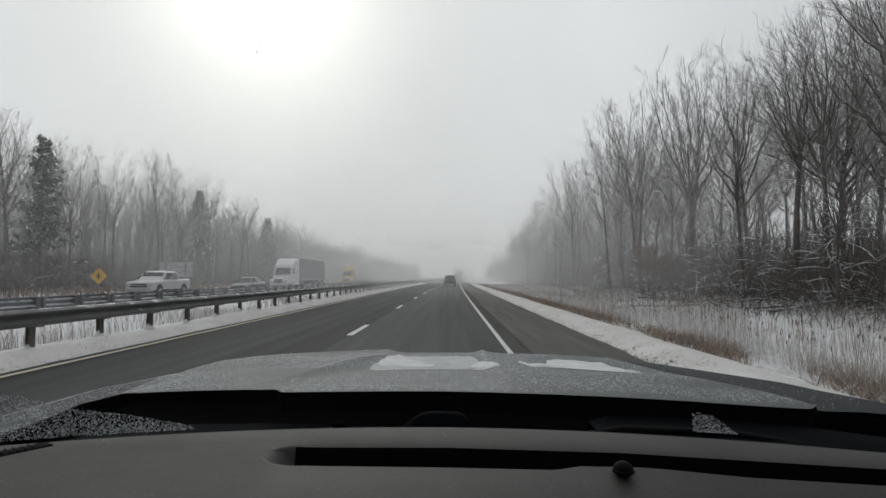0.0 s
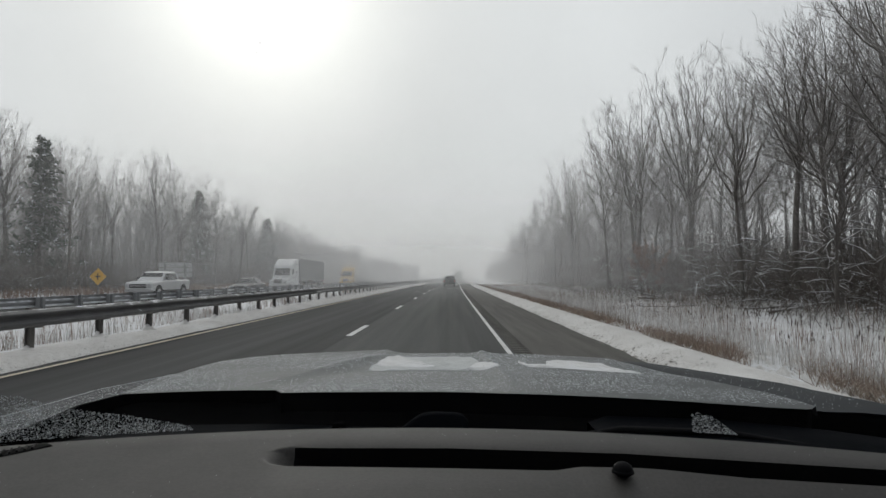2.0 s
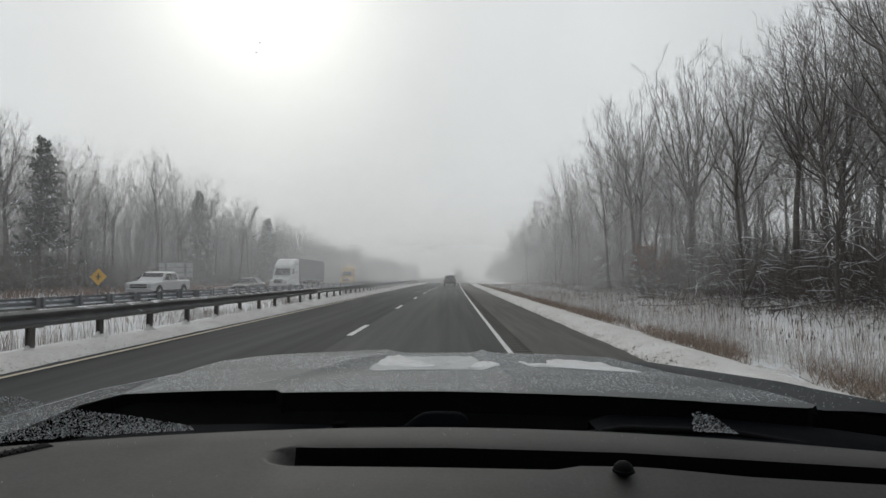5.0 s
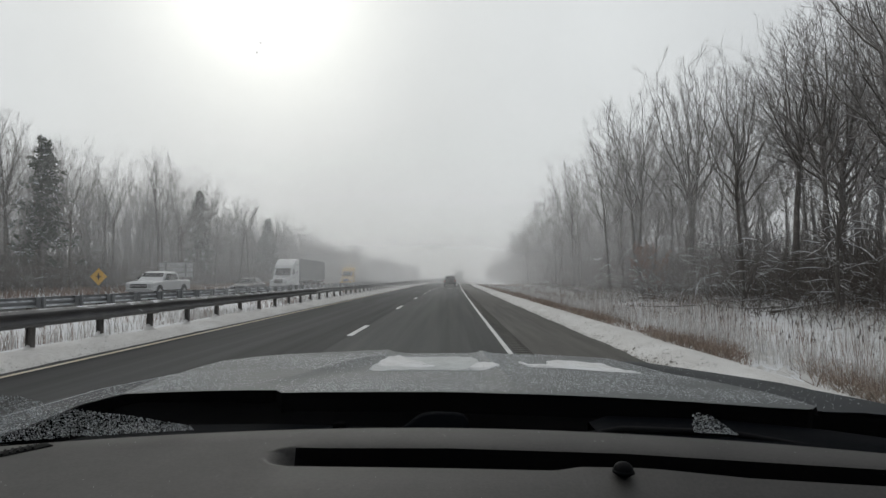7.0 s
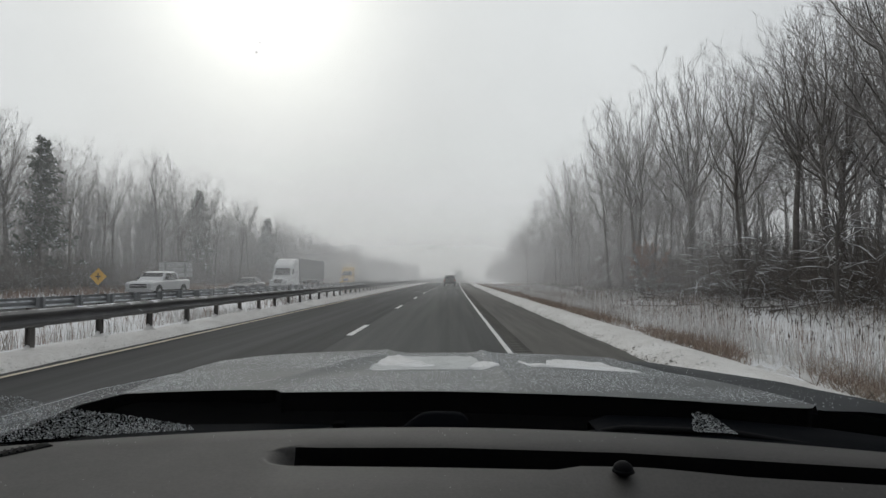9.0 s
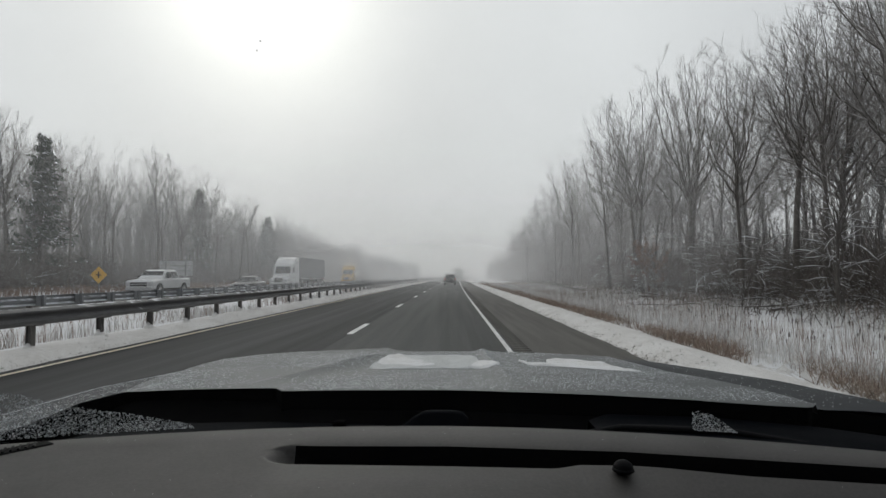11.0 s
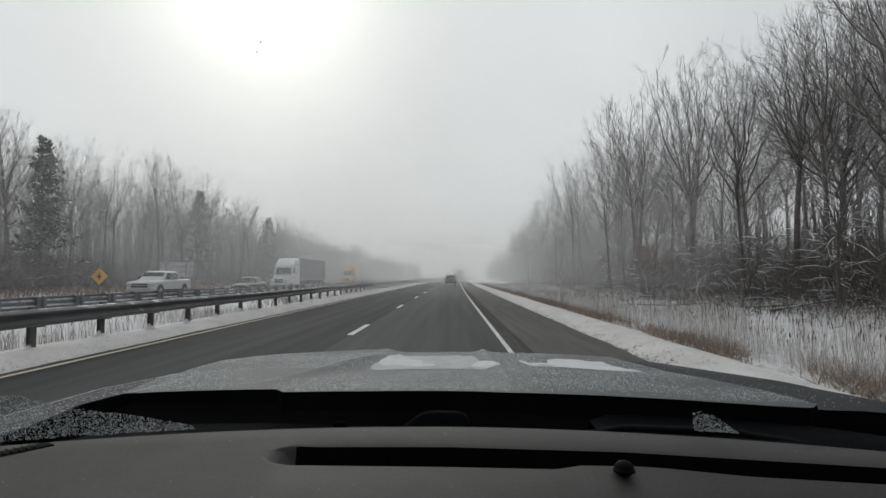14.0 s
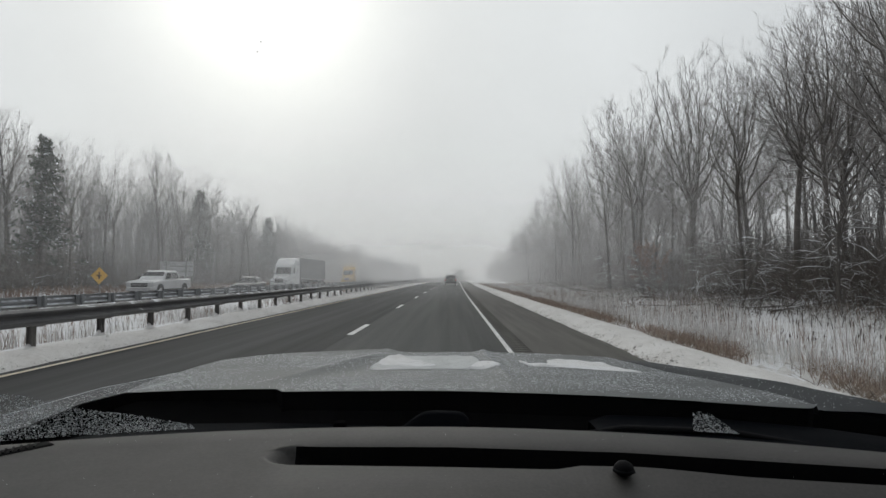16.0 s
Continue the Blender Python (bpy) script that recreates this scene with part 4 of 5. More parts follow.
def loft(rings, bevel=0.0):
    """A closed body through rings of (x half-width, y, z low, z high)."""
    bm = bmesh.new()
    made = []
    for w, y, z0, z1 in rings:
        c = min(0.10, 0.2 * w)
        made.append([bm.verts.new(p) for p in ((-w, y, z0), (w, y, z0), (w, y, z1 - c), (w - c, y, z1), (-w + c, y, z1), (-w, y, z1 - c))])
    bm.faces.new(made[0])
    bm.faces.new(made[-1][::-1])
    for a, b in zip(made, made[1:]):
        for i in range(6):
            bm.faces.new((a[i], b[i], b[(i + 1) % 6], a[(i + 1) % 6]))
    bmesh.ops.recalc_face_normals(bm, faces=bm.faces[:])
    if bevel:
        bmesh.ops.bevel(bm, geom=bm.edges[:], offset=bevel, segments=2, affect="EDGES", profile=0.6)
    return bm


def pane(pts, thick=0.012):
    """A flat plate on four or more corners."""
    bm = bmesh.new()
    n = (Vector(pts[1]) - Vector(pts[0])).cross(Vector(pts[2]) - Vector(pts[0])).normalized() * thick / 2
    lo, hi = [bm.verts.new(Vector(p) - n) for p in pts], [bm.verts.new(Vector(p) + n) for p in pts]
    bm.faces.new(lo[::-1])
    bm.faces.new(hi)
    for i in range(len(pts)):
        bm.faces.new((lo[i], lo[(i + 1) % len(pts)], hi[(i + 1) % len(pts)], hi[i]))
    return bm


def plain(lo, hi, bevel=0.0):
    return box(bmesh.new(), lo, hi, bevel, 2)


def semi(name, label, x, y, rz, cab_paint, side_paint):
    """A long-nosed tractor with a sleeper and a box trailer; its nose points to -y before turning."""
    t = thing(name, label, "truck")
    part("bonnet", loft([(0.62, -0.05, 0.75, 1.22), (0.80, 0.15, 0.62, 1.38), (0.98, 0.9, 0.62, 1.55), (1.06, 1.75, 0.62, 1.70)], 0.03), cab_paint, t)
    cab = part("cab", loft([(1.14, 1.45, 0.55, 1.66), (1.18, 1.72, 0.55, 1.75), (1.16, 2.12, 0.55, 2.68), (1.20, 2.45, 0.55, 3.10), (1.24, 3.5, 0.55, 3.78), (1.25, 4.3, 0.55, 3.95), (1.25, 5.2, 0.55, 3.95)], 0.02), cab_paint, t)
    part("windscreen", pane([(-1.0, 1.69, 1.80), (1.0, 1.69, 1.80), (0.95, 2.07, 2.62), (-0.95, 2.07, 2.62)]), DARK_GLASS, cab)
    part("sun_visor", plain((-1.02, 1.86, 2.64), (1.02, 2.16, 2.70), 0.02), DARK_GLASS, cab)
    for s in (-1, 1):
        e = s * 1.205
        part("side_window", pane([(e, 2.15, 1.85), (e, 2.95, 1.85), (e, 2.95, 2.5), (e, 2.35, 2.5)]), DARK_GLASS, cab)
        part("vent_window", pane([(e + s * 0.045, 4.1, 2.1), (e + s * 0.045, 4.35, 2.1), (e + s * 0.045, 4.35, 2.4), (e + s * 0.045, 4.1, 2.4)]), DARK_GLASS, cab)
        part("vent_window", pane([(e + s * 0.047, 4.1, 3.1), (e + s * 0.047, 4.4, 3.1), (e + s * 0.047, 4.4, 3.35), (e + s * 0.047, 4.1, 3.35)]), DARK_GLASS, cab)
        part("fender", loft([(0.17, -0.02, 0.55, 0.95), (0.21, 0.3, 0.55, 1.16), (0.21, 1.15, 0.80, 1.24), (0.19, 1.55, 0.50, 1.05)], 0.03), cab_paint, t).location = (s * 0.98, 0, 0)
        part("head_lamp", plain((s * 0.95 - 0.17, -0.07, 0.80), (s * 0.95 + 0.17, 0.04, 1.02), 0.03), LAMP_LENS, t)
        part("mirror", plain((s * 1.45 - 0.08, 1.75, 1.95), (s * 1.45 + 0.08, 1.88, 2.6), 0.03), SUV_PAINT, t)
        part("side_skirt", plain((s * 1.22 - 0.02, 2.0, 0.40), (s * 1.22 + 0.02, 5.2, 0.95), 0.015), cab_paint, t)
        wheel(t, s * 1.02, 0.85, 0.5, 0.3)
        for yy in (5.75, 7.0, 18.4, 19.6):
            wheel(t, s * 0.98, yy, 0.5, 0.5)
    grille = part("grille", plain((-0.52, -0.11, 0.72), (0.52, -0.04, 1.24), 0.03), BLACK_PLASTIC, t, "dark grille with chrome bars")
    for k in range(5):
        part("bar", plain((-0.5, -0.125, 0.77 + 0.1 * k), (0.5, -0.105, 0.80 + 0.1 * k), 0.006), CHROME, grille)
    part("bumper", loft([(1.05, -0.22, 0.34, 0.66), (1.2, 0.05, 0.34, 0.68), (1.22, 0.4, 0.36, 0.66)], 0.03), cab_paint, t)
    part("chassis", plain((-0.45, 3.2, 0.6), (0.45, 20.4, 0.95), 0.03), BLACK_PLASTIC, t)
    tr = part("trailer", plain((-1.28, 5.6, 1.15), (1.28, 20.8, 4.05), 0.04), side_paint, t)
    for s in (-1, 1):
        part("door", plain((s * 0.62 - 0.58, 20.78, 1.25), (s * 0.62 + 0.58, 20.83, 3.95), 0.015), TRAILER_REAR, tr)
        for k in range(12):
            part("rib", plain((s * 1.285 - 0.006, 6.2 + 1.22 * k, 1.2), (s * 1.285 + 0.006, 6.24 + 1.22 * k, 4.0)), side_paint, tr)
        part("lower_rail", plain((s * 1.285 - 0.012, 5.6, 1.13), (s * 1.285 + 0.012, 20.8, 1.24), 0.006), GALV, tr)
        part("tail_lamp", plain((s * 1.0 - 0.15, 20.78, 0.95), (s * 1.0 + 0.15, 20.84, 1.1), 0.01), TAIL_RED, t)
        part("landing_leg", plain((s * 0.8 - 0.06, 8.6, 0.25), (s * 0.8 + 0.06, 8.75, 1.2), 0.01), BLACK_PLASTIC, tr)
    bm = bmesh.new()
    box(bm, (-1.2, 20.5, 0.5), (1.2, 20.65, 0.62), 0.01, 1)
    box(bm, (-0.7, 20.5, 0.5), (-0.6, 20.65, 1.16))
    box(bm, (0.6, 20.5, 0.5), (0.7, 20.65, 1.16))
    part("underride_bar", bm, BLACK_PLASTIC, t)
    t.matrix_world = pose(x + bend(y), y, 0, 0, 0, rz)


def pickup(x, y):
    t = thing("pickup_truck", "white crew-cab pickup truck on the far carriageway", "car")
    body = part("body", loft([(0.90, 0.0, 0.55, 1.02), (0.97, 0.12, 0.50, 1.14), (0.99, 0.9, 0.50, 1.20), (1.0, 1.75, 0.48, 1.26), (1.0, 4.1, 0.48, 1.30), (1.0, 5.75, 0.55, 1.30), (0.98, 5.85, 0.6, 1.28)], 0.02), WHITE_PAINT, t)
    cabin = part("cabin", loft([(0.95, 1.45, 1.15, 1.24), (0.84, 2.15, 1.2, 1.80), (0.80, 2.5, 1.2, 1.92), (0.80, 3.7, 1.2, 1.92), (0.84, 4.0, 1.2, 1.80), (0.92, 4.15, 1.2, 1.28)], 0.02), WHITE_PAINT, t)
    part("windscreen", pane([(-0.82, 1.60, 1.33), (0.82, 1.60, 1.33), (0.72, 2.12, 1.81), (-0.72, 2.12, 1.81)]), DARK_GLASS, cabin)
    part("bed", plain((-0.84, 4.25, 1.27), (0.84, 5.72, 1.325), 0.01), BLACK_PLASTIC, body, "black open load bed")
    part("grille", plain((-0.60, -0.05, 0.72), (0.60, 0.03, 1.0), 0.02), BLACK_PLASTIC, t)
    part("grille_bar", plain((-0.62, -0.065, 0.84), (0.62, -0.045, 0.89), 0.008), CHROME, t)
    part("bumper", loft([(0.88, -0.16, 0.42, 0.66), (0.99, 0.02, 0.42, 0.68), (0.99, 0.25, 0.44, 0.64)], 0.02), CHROME, t)
    for s in (-1, 1):
        part("head_lamp", plain((s * 0.79 - 0.16, -0.03, 0.74), (s * 0.79 + 0.16, 0.08, 1.02), 0.03), LAMP_LENS, t)
        for (y0, y1, y2, y3) in ((1.85, 2.82, 2.82, 2.30), (2.92, 3.85, 3.72, 2.92)):
            part("side_window", pane([(s * 0.955, y0, 1.32), (s * 0.955, y1, 1.32), (s * 0.845, y2, 1.76), (s * 0.845, y3, 1.76)], 0.02), DARK_GLASS, cabin)
        part("mirror", plain((s * 1.1 - 0.10, 1.95, 1.30), (s * 1.1 + 0.10, 2.08, 1.50), 0.03), BLACK_PLASTIC, t)
        part("sill", plain((s * 0.985 - 0.02, 1.55, 0.46), (s * 0.985 + 0.02, 4.3, 0.56), 0.01), BLACK_PLASTIC, t)
        for yy in (1.03, 4.75):
            bm = cyl(bmesh.new(), (s * 1.0 - 0.006, yy, 0.45), (s * 1.0 + 0.006, yy, 0.45), 0.50, n=24)
            part("wheel_arch", bm, SOOT_BLACK, body, "dark wheel arch")
            wheel(t, s * 0.89, yy, 0.40, 0.27)
        for yy in (2.86, 3.95):
            part("door_handle", plain((s * 1.01 - 0.015, yy - 0.28, 1.12), (s * 1.01 + 0.015, yy - 0.10, 1.16), 0.006), CHROME, body)
    t.location = (x + bend(y), y, 0)


def saloon(x, y):
    t = thing("car", "dark grey saloon car on the far carriageway", "car")
    body = part("body", loft([(0.80, 0.0, 0.35, 0.66), (0.88, 0.15, 0.28, 0.76), (0.90, 1.3, 0.25, 0.92), (0.91, 3.6, 0.25, 0.98), (0.88, 4.5, 0.3, 0.96), (0.82, 4.65, 0.4, 0.9)], 0.03), SUV_PAINT, t)
    cabin = part("cabin", loft([(0.80, 1.2, 0.85, 0.92), (0.66, 2.0, 0.88, 1.38), (0.62, 2.4, 0.88, 1.46), (0.62, 3.1, 0.88, 1.45), (0.66, 3.5, 0.88, 1.34), (0.78, 4.15, 0.88, 0.98)], 0.03), SUV_PAINT, t)
    part("windscreen", pane([(-0.70, 1.32, 0.98), (0.70, 1.32, 0.98), (0.58, 1.97, 1.38), (-0.58, 1.97, 1.38)]), DARK_GLASS, cabin)
    part("grille", plain((-0.4, -0.03, 0.42), (0.4, 0.04, 0.6), 0.02), BLACK_PLASTIC, t)
    for s in (-1, 1):
        part("side_window", pane([(s * 0.79, 1.75, 0.99), (s * 0.79, 3.6, 0.99), (s * 0.66, 3.2, 1.36), (s * 0.66, 2.2, 1.36)], 0.02), DARK_GLASS, cabin)
        part("head_lamp", plain((s * 0.66 - 0.16, -0.02, 0.58), (s * 0.66 + 0.16, 0.1, 0.7), 0.02), LAMP_LENS, t)
        part("mirror", plain((s * 0.98 - 0.08, 1.75, 0.95), (s * 0.98 + 0.08, 1.85, 1.07), 0.02), SUV_PAINT, t)
        for yy in (0.85, 3.65):
            bm = cyl(bmesh.new(), (s * 0.905 - 0.005, yy, 0.34), (s * 0.905 + 0.005, yy, 0.34), 0.38, n=24)
            part("wheel_arch", bm, SOOT_BLACK, body)
            wheel(t, s * 0.81, yy, 0.32, 0.2)
    t.location = (x + bend(y), y, 0)


lead_suv()
semi("truck", "pale box trailer truck far ahead in the fog", 0.0, 236, 180, SUV_PAINT, TRAILER_REAR)
semi("truck", "oncoming truck with a white cab and dark grey trailer", -22.2, 72, 0, WHITE_PAINT, TRAILER_GREY)
semi("truck", "yellow truck dim in the fog on the far carriageway", -21.4, 112, 0, CAB_YELLOW, TRAILER_GREY)
pickup(-22.2, 40)
saloon(-18.8, 50)


def beech(x, y, h):
    """A young tree that has kept its dry leaves."""
    (tv, tf), (cv, cf) = bare_tree(97, h, 0.06, (9, 7, 5, 3), clear=0.10, radius=0.36, leader=0.5, twig=0.005)
    t = thing("young_beech", "young tree that still holds rust-brown dry leaves", "tree")
    arrays("trunk", tv, tf, BARK, t)
    arrays("branches", cv, cf, TWIG, t)
    rs = np.random.RandomState(12)
    v, f = [], []
    for k in rs.randint(0, len(cv), 2600):
        c, a, b = cv[k], rs.normal(size=3) * 0.035, rs.normal(size=3) * 0.022
        i = len(v)
        v += [c, c + a + b, c + a * 2, c + a - b]
        f.append((i, i + 1, i + 2, i + 3))
    arrays("leaves", v, f, RUST_LEAF, t, "curled rust-brown leaves")
    t.location = (x, y, ground_z(x, y) - 0.03)


beech(13.6, 39.0, 4.2)


# ---- signs and pole beyond the far carriageway ----
def guide_sign(x, y):
    t = thing("road_sign", "bare aluminium back of a roadside guide sign on two posts", "sign")
    z = ground_z(x, y)
    for s in (-0.95, 0.95):
        bm = bmesh.new()
        box(bm, (s - 0.06, -0.06, -0.3), (s + 0.06, 0.06, 2.8), 0.01, 1)
        part("post", bm, GALV, t)
    for k in range(3):
        bm = bmesh.new()
        box(bm, (-1.6, 0.065, 1.36 + 0.485 * k), (1.6, 0.10, 1.80 + 0.485 * k), 0.01, 1)
        part("panel", bm, SIGN_BACK, t)
        bm = bmesh.new()
        box(bm, (-1.5, 0.02, 1.62 + 0.46 * k), (1.5, 0.062, 1.68 + 0.46 * k))
        part("bracket", bm, SIGN_BACK, t)
    t.location = (x, y, z)


def warning_sign(x, y):
    t = thing("road_sign", "yellow diamond warning sign on a thin post", "sign")
    bm = bmesh.new()
    box(bm, (-0.03, -0.03, -0.3), (0.03, 0.03, 1.9), 0.005, 1)
    part("post", bm, GALV, t)
    bm = bmesh.new()
    box(bm, (-0.45, -0.012, -0.45), (0.45, 0.012, 0.45), 0.004, 1, Matrix.Translation((0, -0.045, 1.4)) @ Matrix.Rotation(radians(45), 4, "Y"))
    part("plate", bm, SIGN_YELLOW, t)
    bm = bmesh.new()
    box(bm, (-0.045, -0.068, 1.15), (0.045, -0.061, 1.65))
    box(bm, (-0.2, -0.068, 1.36), (0.2, -0.061, 1.44))
    part("symbol", bm, SIGN_BLACK, t)
    t.location = (x, y, ground_z(x, y))


def utility_pole(x, y, h):
    t = thing("utility_pole", "weathered wooden utility pole with a crossarm in the fog", "pole")
    bm = bmesh.new()
    cyl(bm, (0, 0, -0.5), (0, 0, h), 0.16, 0.11, 10)
    part("pole", bm, POLE_WOOD, t)
    bm = bmesh.new()
    box(bm, (-1.2, -0.06, h - 0.7), (1.2, 0.06, h - 0.56), 0.01, 1)
    part("crossarm", bm, POLE_WOOD, t)
    for s in (-1.1, -0.4, 0.4, 1.1):
        bm = bmesh.new()
        cyl(bm, (s, 0, h - 0.56), (s, 0, h - 0.36), 0.05, n=8)
        part("insulator", bm, GALV, t)
    t.location = (x, y, ground_z(x, y))


guide_sign(-26.3, 54)
warning_sign(-26.2, 42)
utility_pole(-31.5, 165, 8.5)


# ---- the car that carries the camera ----
car = thing("car", "grey car with frozen droplets on its bonnet and a dark dashboard", "car")


def base_y(x):
    """Where the windscreen meets the dashboard."""
    return 0.778 - 0.345 * x * x - 0.018 * x - 0.02 * max(0.0, x)


def rear_y(x):
    """The bonnet's rear edge, with its step on the one side."""
    return float(np.interp(x, [-0.86, -0.685, -0.643, -0.626, -0.608, -0.59, -0.575, -0.45, -0.305, -0.28, -0.02, 0.11, 0.225, 0.38, 0.475, 0.525, 0.555, 0.86],
                           [0.80, 0.868, 0.872, 0.905, 0.936, 0.976, 0.990, 0.997, 0.988, 0.940, 0.937, 0.922, 0.905, 0.872, 0.848, 0.842, 0.878, 0.79]))


def hood_side(y):
    """The bonnet's crease beside the fender."""
    return float(np.interp(y, [0.88, 1.05, 1.28, 1.55, 1.71, 2.1], [0.551, 0.566, 0.569, 0.537, 0.511, 0.47]))


def hood_z(x, y):
    a = abs(x)
    z = float(np.interp(y, [0.7, 0.935, 1.45, 1.85], [1.270, 1.260, 1.2155, 1.199]))
    z -= 0.010 * (a / 0.55) ** 2
    if x < -0.57:                                          # the side falls towards the windscreen's corner
        z -= float(np.interp(a, [0.57, 0.608, 0.643, 0.69, 0.80], [0, 0.010, 0.029, 0.042, 0.05])) * min(1.0, max(0.12, 1 - (y - 0.95) / 0.45))
    s = min(1.0, max(0.0, (y - 1.1) / 0.5))
    s = s * s * (3 - 2 * s)
    ridge_l, ridge_r = float(np.interp(y, [1.10, 1.19, 1.26, 1.36, 1.55, 1.64, 1.70], [-0.36, -0.345, -0.334, -0.318, -0.28, -0.24, -0.208])), float(np.interp(y, [1.18, 1.45, 1.55, 1.65], [0.120, 0.118, 0.115, 0.105]))   # two ridges beside a sunken panel
    z += 0.0095 * s * math.exp(-((x - ridge_l) / 0.045) ** 2) + 0.006 * s * math.exp(-((x - ridge_r) / 0.03) ** 2)
    c = min(1.0, max(0.0, (y - 1.02) / 0.2))
    z += 0.0045 * c * math.exp(-((x - ridge_l) / 0.014) ** 2) + 0.0035 * c * math.exp(-((x - ridge_r) / 0.012) ** 2)   # their sharp creases
    hollow = min(1.0, max(0.0, (y - 0.98) / 0.16)) * min(1.0, max(0.0, (1.62 - y) / 0.12))
    if ridge_l < x < ridge_r:
        e = min(1.0, (x - ridge_l) / 0.05, (ridge_r - x) / 0.05)
        z -= 0.007 * hollow * e * e * (3 - 2 * e)
    if x < ridge_l:
        z += 0.0115 * s * min(1.0, (ridge_l - x) / 0.06)
    front = 1.87 - 0.20 * (a / 0.8) ** 2.6
    if y > front:
        z -= 1.6 * (y - front) ** 1.6
    return z


def make_hood():
    v, f = [], []
    us = np.linspace(-1, 1, 231)
    ys = np.concatenate([np.linspace(0, 0.8, 70), np.linspace(0.815, 1.0, 16)])
    for s in ys:
        for u in us:
            w = (u + 1) / 2
            y0 = rear_y(-0.69 + 1.24 * w)
            y = y0 + (2.16 - 0.16 * u * u - y0) * s
            x = -0.69 + (hood_side(y) + 0.69) * w
            v.append((x, y, hood_z(x, y)))
    n = len(us)
    for j in range(len(ys) - 1):
        for i in range(n - 1):
            a = j * n + i
            f.append((a, a + 1, a + n + 1, a + n))
    for j in range(len(ys) - 1):                          # sides turned down
        for i, flip in ((0, 1), (n - 1, 0)):
            a, b = j * n + i, (j + 1) * n + i
            k = len(v)
            for q in (a, b):
                v.append((v[q][0] * 1.005, v[q][1], v[q][2] - 0.014))
            f.append((a, b, k + 1, k) if flip else (b, a, k, k + 1))
    arrays("bonnet", v, f, CAR_GREY, car, "grey metallic bonnet covered in frozen droplets", smooth=True)
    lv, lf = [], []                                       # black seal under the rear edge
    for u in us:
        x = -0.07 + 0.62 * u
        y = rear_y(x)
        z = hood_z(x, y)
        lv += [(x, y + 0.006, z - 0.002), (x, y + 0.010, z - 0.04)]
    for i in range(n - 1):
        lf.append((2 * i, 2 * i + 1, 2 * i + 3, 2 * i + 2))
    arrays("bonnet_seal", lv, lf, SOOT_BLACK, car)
    lv = []                                               # a black sheet added so the dark gap runs on under the fender
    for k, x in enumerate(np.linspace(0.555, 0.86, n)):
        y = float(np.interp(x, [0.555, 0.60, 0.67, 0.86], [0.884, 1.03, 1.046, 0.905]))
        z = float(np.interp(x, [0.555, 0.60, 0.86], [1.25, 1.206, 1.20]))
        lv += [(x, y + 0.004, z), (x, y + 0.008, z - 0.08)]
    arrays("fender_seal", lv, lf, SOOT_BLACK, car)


def fender_top(s, k, x, y):
    """Height of the fender beside the bonnet; s is its side, k the place across it from 0 to 7."""
    crest = float(np.interp(y, [1.0, 1.14, 1.37, 1.8], [1.214, 1.209, 1.192, 1.186] if s > 0 else [1.198, 1.195, 1.190, 1.186]))
    return crest + (-0.030, -0.010, -0.003, 0.0, -0.012, -0.05, -0.12, -0.5)[k] - 0.9 * max(0.0, y - 1.75) ** 2


FENDER_X = (0.56, 0.66, 0.72, 0.80, 0.86, 0.90, 0.94, 0.96)


def fender_slim(s, y):
    return 1 - (0.70 * max(0.0, y - 1.40) if s > 0 else 0.38 * max(0.0, y - 1.30))


def make_fenders():
    """Fender tops either side of the bonnet."""
    for s in (-1, 1):
        v, f = [], []
        n = len(FENDER_X)
        for t in np.linspace(0, 1, 34):
            for k, x in enumerate(FENDER_X):
                y0 = (1.05 - 0.75 * (x - 0.67)) if s > 0 else 0.872 - 0.3 * (x - 0.69)
                y = y0 + (2.0 - y0) * t
                v.append((s * x * fender_slim(s, y), y, fender_top(s, k, x, y)))
        for j in range(33):
            for i in range(n - 1):
                a = j * n + i
                f.append((a, a + 1, a + n + 1, a + n) if s > 0 else (a + 1, a, a + n, a + n + 1))
        # the dark reflection on the fenders is put into their paint colour
        arrays("fender", v, f, CAR_BARE_DARKENED, car, "fender with a few frozen droplets, its grey paint darkened for reflections", smooth=True)


